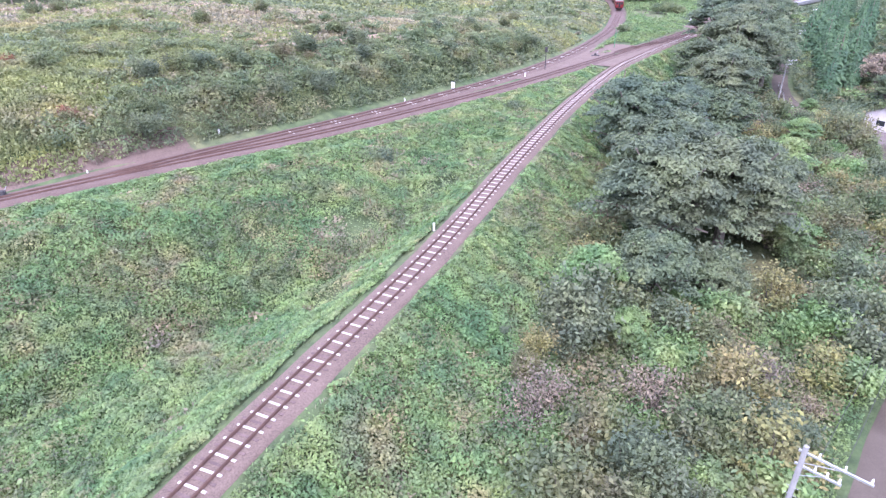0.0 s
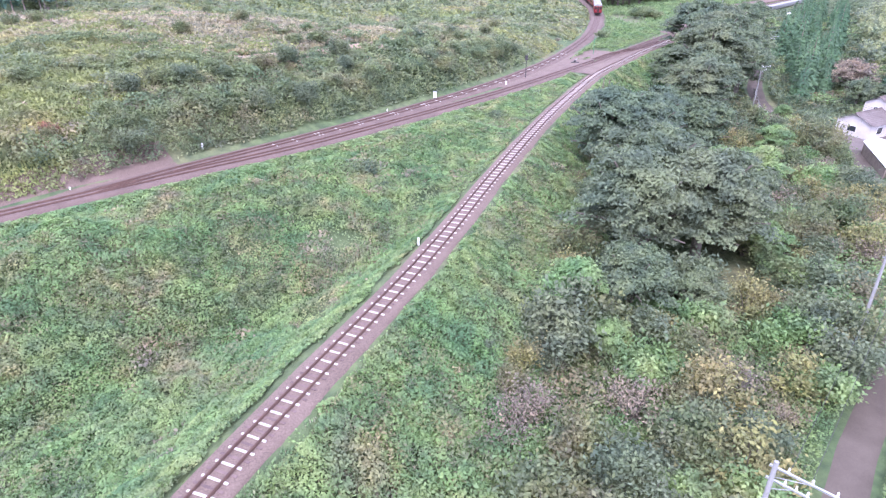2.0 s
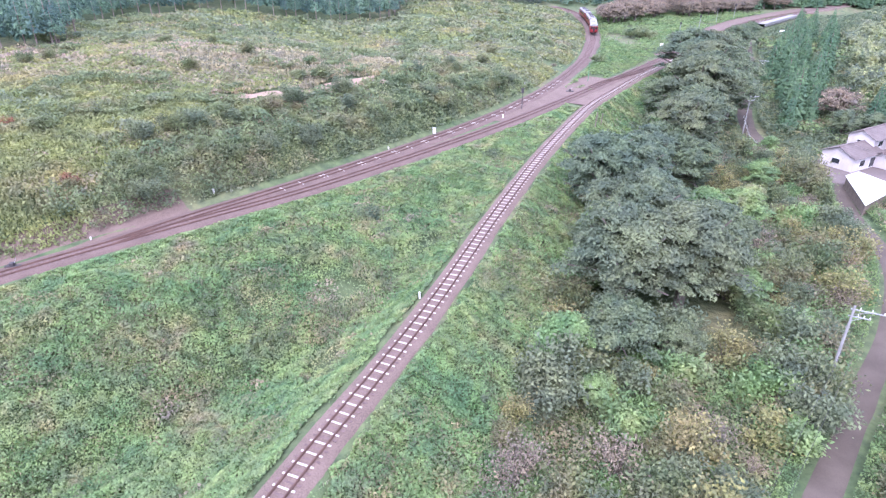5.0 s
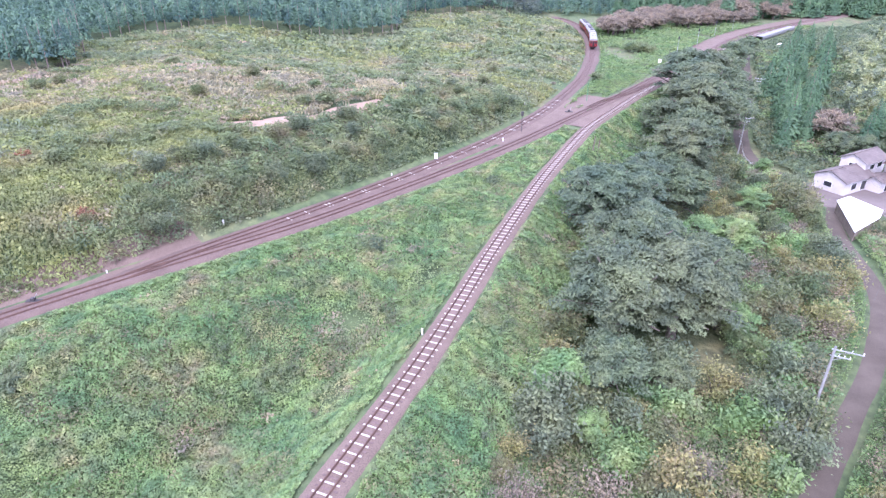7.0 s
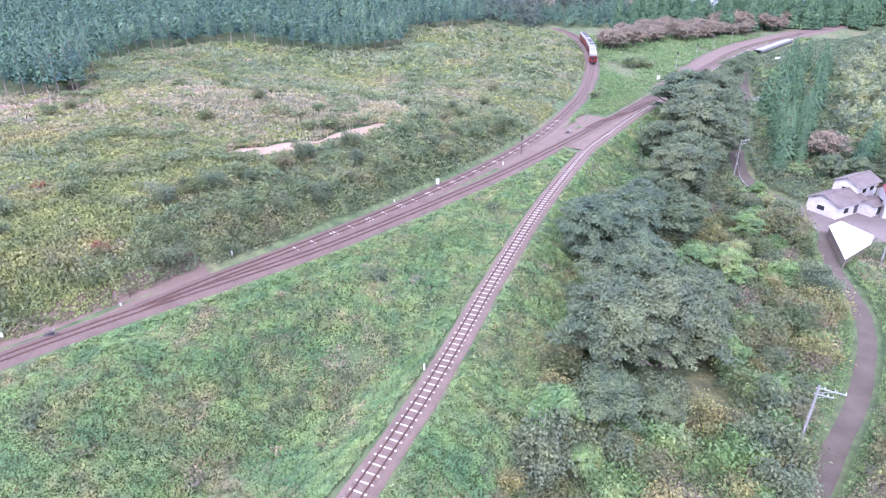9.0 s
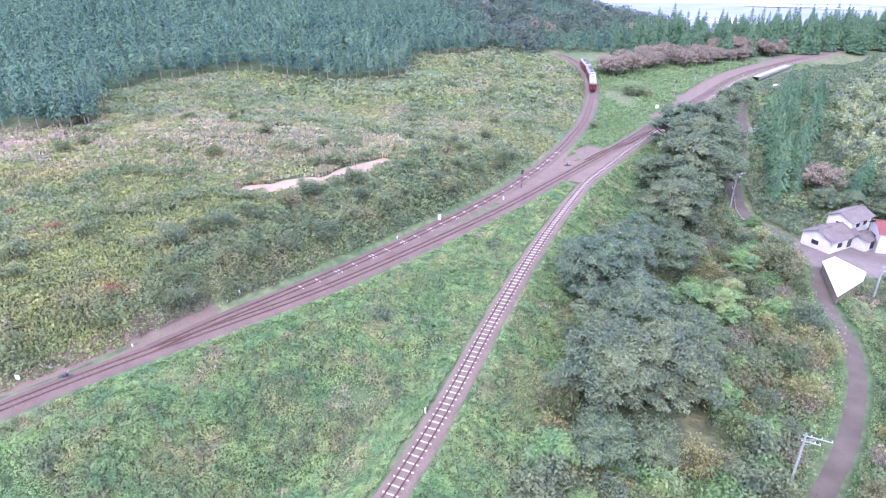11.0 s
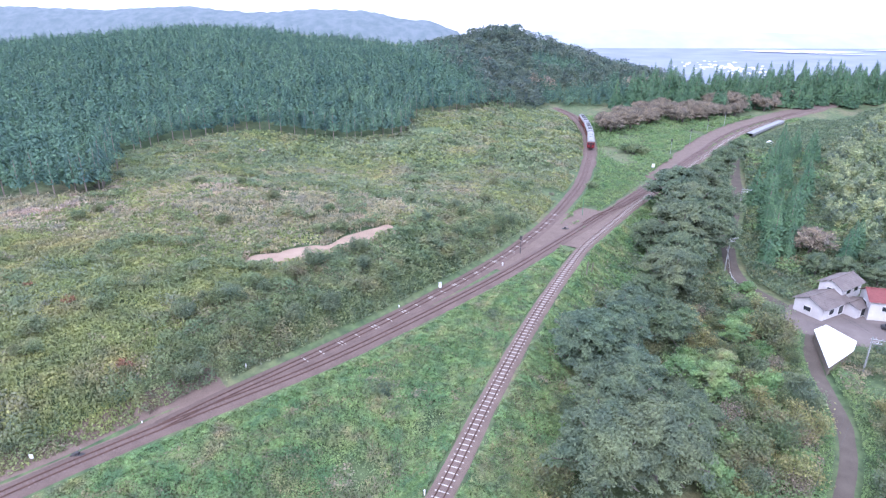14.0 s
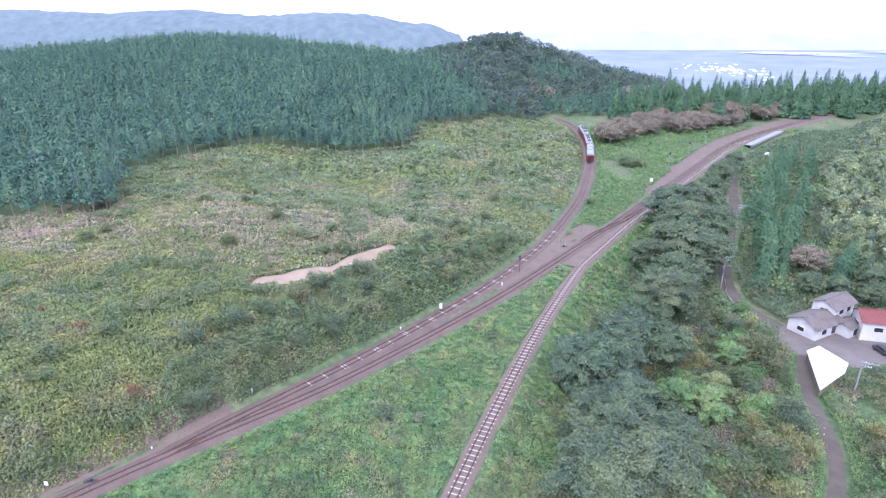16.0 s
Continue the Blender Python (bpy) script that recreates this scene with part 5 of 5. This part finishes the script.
# ---- houses in the valley ----
def gable_house(m, L, W, H, R, roof_mat, label, windows, door=True, over=0.6):
    """Walls under a pitched tiled roof with eaves; ridge along its length."""
    h = empty("house", m, label, "house", "houses by the lane")
    bm = bm_new()
    v = [bm.verts.new(p) for p in ((-L / 2, -W / 2, -0.4), (L / 2, -W / 2, -0.4), (L / 2, W / 2, -0.4), (-L / 2, W / 2, -0.4), (-L / 2, -W / 2, H), (L / 2, -W / 2, H), (L / 2, W / 2, H), (-L / 2, W / 2, H), (-L / 2, 0, H + R), (L / 2, 0, H + R))]
    for f in ((0, 1, 5, 4), (2, 3, 7, 6), (1, 2, 6, 9, 5), (3, 0, 4, 8, 7), (3, 2, 1, 0)):
        bm.faces.new([v[k] for k in f])
    wall = part("wall", bm, M_PLASTER, h)
    s = R / (W / 2)
    bm = bm_new()
    for side in (-1, 1):
        a = (0, H + R + 0.16)
        b = (side * (W / 2 + over), H - s * over + 0.16)
        for k in range(9):
            f0, f1 = k / 9, (k + 1) / 9
            y0, z0, y1, z1 = a[0] + (b[0] - a[0]) * f0, a[1] + (b[1] - a[1]) * f0, a[0] + (b[0] - a[0]) * f1, a[1] + (b[1] - a[1]) * f1
            q = [(-L / 2 - over, y0, z0), (L / 2 + over, y0, z0), (L / 2 + over, y1, z1 + 0.05), (-L / 2 - over, y1, z1 + 0.05), (L / 2 + over, y1, z1), (-L / 2 - over, y1, z1)]
            vv = [bm.verts.new(p) for p in q]
            bm.faces.new(vv[:4]), bm.faces.new((vv[3], vv[2], vv[4], vv[5]))
        under = [bm.verts.new(p) for p in ((-L / 2 - over, 0, H + R + 0.16), (L / 2 + over, 0, H + R + 0.16), (L / 2 + over, b[0], b[1]), (-L / 2 - over, b[0], b[1]))]
        bm.faces.new(under)
    bmesh.ops.remove_doubles(bm, verts=bm.verts[:], dist=0.001)
    roof = part("roof", bm, roof_mat, h)
    bm = bm_new()
    rod(bm, (-L / 2 - over, 0, H + R + 0.2), (L / 2 + over, 0, H + R + 0.2), 0.14, 0.14, 8)
    part("ridge_cap", bm, roof_mat, roof)
    for face, u, z, w, t in windows:
        bm, bm2 = bm_new(), bm_new()
        if face in "-+":
            y = (-W / 2 if face == "-" else W / 2)
            box(bm, u - w / 2 - 0.08, y - 0.07, z - 0.08, u + w / 2 + 0.08, y + 0.07, z + t + 0.08)
            box(bm2, u - w / 2, y - 0.09, z, u + w / 2, y + 0.09, z + t)
        else:
            x = (-L / 2 if face == "<" else L / 2)
            box(bm, x - 0.07, u - w / 2 - 0.08, z - 0.08, x + 0.07, u + w / 2 + 0.08, z + t + 0.08)
            box(bm2, x - 0.09, u - w / 2, z, x + 0.09, u + w / 2, z + t)
        win = part("window", bm, M_WHITE, wall)
        bm2.to_mesh(me := bpy.data.meshes.new("pane"))
        bm2.free()
        me.materials.append(M_GLASS)
        me.transform(Matrix.Identity(4))
        held("pane", me, wall)
    return h


YARD = -8.3
gable_house(pose(80.8, 122.6, YARD, 0, 0, 30), 9.0, 6.6, 2.9, 1.5, M_TILE, "white single-storey house with a grey tiled roof", (("<", 0.2, 1.0, 1.6, 1.0), ("-", -1.5, 0.9, 1.6, 1.2), ("-", 2.0, 0.3, 1.6, 1.9)))
gable_house(pose(87.0, 127.2, YARD, 0, 0, 33), 8.0, 5.2, 5.2, 1.3, M_TILE, "white two-storey house with a grey tiled roof", (("<", 0.0, 3.6, 1.4, 0.9), ("-", -1.5, 3.5, 1.6, 1.0), ("-", 1.6, 3.5, 1.6, 1.0)))
gable_house(pose(87.8, 121.6, YARD, 0, 0, 30), 4.6, 3.6, 2.5, 0.6, M_TILE, "low white annexe with a grey roof", (("-", 0.0, 0.3, 1.8, 1.9),))
gable_house(pose(93.6, 120.6, YARD, 0, 0, -12), 8.5, 6.0, 4.6, 1.6, M_TILERED, "white house with a dark red roof", (("<", 0.0, 2.2, 2.4, 1.1), ("<", 0.2, 0.3, 2.4, 1.2), ("-", -1.0, 2.4, 1.8, 1.0)))
# open shed with a bright white roof sheet
shed = empty("shed", pose(0, 0, 0), "open shed with a large bright white sheet roof", "shed")
corner = [Vector(p) for p in ((67.9, 95.4, -6.2), (75.7, 101.3, -6.0), (78.2, 104.6, -5.9), (75.9, 111.4, -5.9), (72.4, 109.4, -6.0))]
bm = bm_new()
up_v = [bm.verts.new(p) for p in corner]
dn_v = [bm.verts.new(p - Vector((0, 0, 0.14))) for p in corner]
bm.faces.new(up_v), bm.faces.new(list(reversed(dn_v)))
for k in range(5):
    bm.faces.new((up_v[k], dn_v[k], dn_v[(k + 1) % 5], up_v[(k + 1) % 5]))
part("roof", bm, M_SHEET, shed, "bright white sheet roof")
mid_c = sum(corner, Vector()) / 5
for p in corner:
    q = p + (mid_c - p) * 0.06
    bm = bm_new()
    rod(bm, (q.x, q.y, gz(q.x, q.y) - 0.3), (q.x, q.y, q.z - 0.1), 0.08, 0.08, 8)
    part("post", bm, M_WOOD, shed)
bm = bm_new()
for a, b in ((0, 1), (1, 2), (4, 0)):
    p, q = corner[a] + (mid_c - corner[a]) * 0.07, corner[b] + (mid_c - corner[b]) * 0.07
    vv = [bm.verts.new(w) for w in ((p.x, p.y, gz(p.x, p.y) - 0.2), (q.x, q.y, gz(q.x, q.y) - 0.2), (q.x, q.y, q.z - 0.5), (p.x, p.y, p.z - 0.5))]
    bm.faces.new(vv)
part("wall_board", bm, M_WOOD, shed)
yx, yy = np.meshgrid(np.linspace(68, 97, 30), np.linspace(103, 131, 30))
rad = np.hypot((yx - 82.5) / 1.2, yy - 117)
yz = ground(yx, yy) + 0.07 - 0.4 * step01((rad - 9.5) / 2.5)
yi = np.arange(yx.size).reshape(yx.shape)
tagged(new("yard", smooth(mesh_np("yard", np.stack([yx, yy, yz], -1).reshape(-1, 3), np.stack([yi[:-1, :-1], yi[:-1, 1:], yi[1:, 1:], yi[1:, :-1]], -1).reshape(-1, 4), M_GRAVEL))), "pale gravel yard between the houses", "yard", kind="structure")


# ---- poles, wires and railway furniture ----
def utility_pole(x, y, top, yaw, label, arms=2):
    base = gz(x, y)
    p = empty("utility_pole", pose(x, y, base, 0, 0, yaw), label, "utility pole", "poles along the lane")
    h = top - base
    bm = bm_new()
    rod(bm, (0, 0, -0.5), (0, 0, h), 0.17, 0.11, 12)
    part("shaft", bm, M_POLE, p)
    for k in range(arms):
        z = h - 0.45 - 0.75 * k
        ln = 2.6 if k == 0 else 1.6
        bm = bm_new()
        box(bm, -0.25, 0.1, z - 0.05, ln, 0.19, z + 0.05)
        arm = part("crossarm", bm, M_STEEL, p)
        for u in np.linspace(0.55, ln - 0.1, 3):
            bm = bm_new()
            rod(bm, (u, 0.145, z + 0.05), (u, 0.145, z + 0.3), 0.06, 0.04, 8)
            part("insulator", bm, M_CERAMIC, arm)
        bm = bm_new()
        rod(bm, (0, 0.1, z - 0.55), (ln * 0.55, 0.145, z - 0.05), 0.025, 0.025, 6)
        part("brace", bm, M_STEEL, p)
    for k in range(5):
        bm = bm_new()
        rod(bm, (-0.26, 0, h - 2.4 - 0.45 * k), (0.26, 0, h - 2.4 - 0.45 * k), 0.012, 0.012, 5)
        part("step_bolt", bm, M_STEEL, p)
    return p


POLES = ((14.5, 21.9, 5.0, -42), (37.9, 50.1, 2.1, -25), (68, 144, 1.0, 20), (75.4, 97, -0.6, -25), (88, 186, 2.2, -30))
for x, y, top, yaw in POLES:
    utility_pole(x, y, top, yaw, "grey concrete utility pole with white insulators on its crossarms")


def wire(a, b, sag, r=0.012):
    f = np.linspace(0, 1, 15)[:, None]
    pts = np.array(a) * (1 - f) + np.array(b) * f - np.array([0, 0, 4 * sag]) * f * (1 - f)
    side = np.cross(np.array(b) - np.array(a), (0, 0, 1.0))
    side *= r / np.linalg.norm(side)
    top = np.array([0, 0, r])
    v = np.stack([pts + side, pts + top, pts - side, pts - top], 1).reshape(-1, 3)
    i = np.arange(60).reshape(15, 4)
    me = mesh_np("power_line", v, np.stack([i[:-1], np.roll(i[:-1], -1, 1), np.roll(i[1:], -1, 1), i[1:]], -1).reshape(-1, 4), M_DARK)
    return tagged(new("power_line", me), "thin dark power line slung between utility poles", "power line", "power lines")


for k, m in ((0, 1), (1, 3), (3, 2), (2, 4)):
    a, b = POLES[k], POLES[m]
    for off in (0.6, 1.5):
        wire((a[0] + off * math.cos(radians(a[3])), a[1] + off * math.sin(radians(a[3])), a[2] - 0.2), (b[0] + off * math.cos(radians(b[3])), b[1] + off * math.sin(radians(b[3])), b[2] - 0.2), 0.7)
wire((68, 144, 0.4), (80, 121, -3.6), 0.8, 0.018)


def post_thing(name, x, y, label, category, build, z=None):
    ob = empty(name, pose(x, y, gz(x, y) + 0.03 if z is None else z), label, category)
    build(ob)
    return ob


def marker_parts(h, w):
    def build(ob):
        bm = bm_new()
        box(bm, -w, -w, -0.2, w, w, h, None, 0.03)
        part("post", bm, M_WHITE, ob)
    return build


for x, y, h, w in ((-3.8, 55.8, 0.75, 0.1), (-34.4, 80.5, 0.7, 0.11), (9.6, 126.2, 0.8, 0.13), (-12, 104.6, 0.4, 0.1), (-45, 67, 0.4, 0.08)):
    post_thing("marker_post", x, y, "short white marker post beside the line", "marker post", marker_parts(h, w))


def relay_parts(ob):
    bm = bm_new()
    box(bm, -0.42, -0.35, 0.5, 0.42, 0.35, 1.75, None, 0.04)
    part("cabinet", bm, M_WHITE, ob)
    bm = bm_new()
    box(bm, -0.5, -0.42, 1.76, 0.5, 0.42, 1.84, None, 0.02)
    part("lid", bm, M_STEEL, ob)
    bm = bm_new()
    box(bm, -0.2, -0.2, -0.3, 0.2, 0.2, 0.5)
    part("plinth", bm, M_DARK, ob)


post_thing("relay_box", -4.2, 113.2, "white relay cabinet on a dark plinth beside the line", "relay box", relay_parts).scale = (0.7, 0.7, 0.8)


def signal_parts(h, lamp_mat, head=True):
    def build(ob):
        bm = bm_new()
        rod(bm, (0, 0, -0.4), (0, 0, h), 0.08, 0.06, 8)
        part("mast", bm, lamp_mat, ob)
        if head:
            bm = bm_new()
            box(bm, -0.28, -0.14, h - 1.0, 0.28, 0.14, h, None, 0.05)
            hd = part("signal_head", bm, M_DARK, ob)
            for z in (h - 0.3, h - 0.7):
                bm = bm_new()
                rod(bm, (0, -0.15, z), (0, -0.32, z), 0.12, 0.13, 10)
                part("hood", bm, M_DARK, hd)
    return build


post_thing("signal_mast", 14.2, 133.6, "dark steel post with a small head between the lines", "signal", signal_parts(4.6, M_DARK))
post_thing("green_post", 34.2, 163.5, "slim green post beside the gravel", "post", signal_parts(4.8, M_GREEN, False))
post_thing("signal_mast", 16.5, 151.5, "slim white-headed post beside the climbing line", "signal", signal_parts(1.4, M_WHITE, False))
for x, y in ((28.6, 125.2), (30.0, 126.6)):
    post_thing("wooden_post", x, y, "old leaning grey wooden post below the line", "post", lambda ob: part("stake", rod(bm_new(), (0, 0, -0.5), (0.25, -0.1, 3.4), 0.13, 0.1, 8), M_WOOD, ob))


def lever_parts(ob):
    bm = bm_new()
    box(bm, -0.9, -0.3, 0.0, 0.9, 0.3, 0.22, None, 0.03)
    part("base_plate", bm, M_DARK, ob)
    bm = bm_new()
    rod(bm, (0, 0, 0.2), (0.5, 0.1, 1.1), 0.04, 0.03, 8)
    part("lever", bm, M_STEEL, ob)
    bm = bm_new()
    box(bm, -0.3, -0.25, 0.22, 0.2, 0.25, 0.62, None, 0.05)
    part("motor_box", bm, M_DARK, ob)


post_thing("point_machine", 27.6, 151.6, "dark point machine with a lever beside the switch", "point machine", lever_parts)
post_thing("point_machine", -50.4, 60.3, "dark blue-grey point machine beside the line", "point machine", lever_parts)


def sign_parts(ob):
    bm = bm_new()
    rod(bm, (0, 0, -0.3), (0, 0, 1.2), 0.05, 0.05, 8)
    part("mast", bm, M_STEEL, ob)
    bm = bm_new()
    box(bm, -0.55, -0.05, 0.7, 0.55, 0.05, 2.0, None, 0.02)
    part("board", bm, M_WHITE, ob)


post_thing("trackside_sign", 69.0, 217.5, "white board on a post beside the yard", "sign", sign_parts)
post_thing("trackside_sign", -55.2, 58.4, "small white board beside the tail track", "sign", sign_parts).scale = (0.5, 0.5, 0.5)
for x, y, h in ((97, 262, 6.5), (112, 284, 7), (83, 243, 6), (128, 305, 7)):
    post_thing("signal_mast", x, y, "steel signal mast in the station yard", "signal", signal_parts(h, M_STEEL))


# ---- guard rail along the bend of the lane ----
bend = spline([(73.5, 157), (70.6, 148), (68.1, 140), (67.8, 132), (69.0, 124.5), (71.5, 119)], 1.0)
rail_root = empty("guard_rail", pose(0, 0, 0), "white steel guard rail along the lane", "guard rail")
gzs = ground(bend[:, 0], bend[:, 1])
for k in range(0, len(bend), 3):
    bm = bm_new()
    rod(bm, (bend[k, 0], bend[k, 1], gzs[k] - 0.3), (bend[k, 0], bend[k, 1], gzs[k] + 0.8), 0.06, 0.06, 8)
    part("post", bm, M_WHITE, rail_root)
gv = np.stack([np.c_[bend, gzs + h] for h in (0.45, 0.55, 0.6, 0.68, 0.78)], 1)
gv[:, (1, 3), 0] -= 0.05
gv = gv.reshape(-1, 3)
gi = np.arange(len(gv)).reshape(len(bend), 5)
held("beam", mesh_np("beam", gv, np.stack([gi[:-1, :-1], gi[:-1, 1:], gi[1:, 1:], gi[1:, :-1]], -1).reshape(-1, 4), M_WHITE), rail_root)


# ---- station platform ----
plat = empty("platform", pose(0, 0, 0), "long pale concrete station platform", "platform")
pl = spline([(131, 282.5), (146, 300), (162, 318)])
t_, n_ = frame_of(pl)
for nm, w0, w1, z0, z1, mat in (("deck", -1.6, 1.6, 0.75, 0.95, M_POLE), ("footing", -1.4, 1.4, -0.6, 0.75, M_POLE)):
    ring = [np.c_[pl + n_ * w, 0 * pl[:, 0] + z] for w, z in ((w0, z0), (w0, z1), (w1, z1), (w1, z0))]
    v = np.stack(ring, 1).reshape(-1, 3)
    i = np.arange(len(v)).reshape(len(pl), 4)
    f = np.stack([i[:-1], np.roll(i[:-1], -1, 1), np.roll(i[1:], -1, 1), i[1:]], -1).reshape(-1, 4)
    held(nm, mesh_np(nm, v, f, mat), plat)


def small_car(x, y, yaw, mat, label):
    car = empty("car", pose(x, y, gz(x, y) + 0.05, 0, 0, yaw), label, "car")
    bm = bm_new()
    box(bm, -1.9, -0.8, 0.3, 1.9, 0.8, 0.95, None, 0.12)
    box(bm, -1.5, -0.72, 0.9, 1.0, 0.72, 1.55, None, 0.2)
    part("body", bm, mat, car)
    for s in (-1, 1):
        bm = bm_new()
        box(bm, -1.2, s * 0.725 - 0.02, 1.02, 0.75, s * 0.725 + 0.02, 1.4)
        part("side_window", bm, M_GLASS, car)
        for dx in (-1.2, 1.2):
            bm = bm_new()
            rod(bm, (dx, s * 0.66, 0.3), (dx, s * 0.84, 0.3), 0.3, 0.3, 12)
            part("wheel", bm, M_DARK, car)
    bm = bm_new()
    box(bm, 0.93, -0.6, 1.0, 1.02, 0.6, 1.42)
    part("windscreen", bm, M_GLASS, car)
    return car


small_car(136.5, 274, 40, M_WHITE, "white small car parked beside the station platform")
small_car(90.5, 113.2, 100, M_DARK, "dark small car parked in the gravel yard")
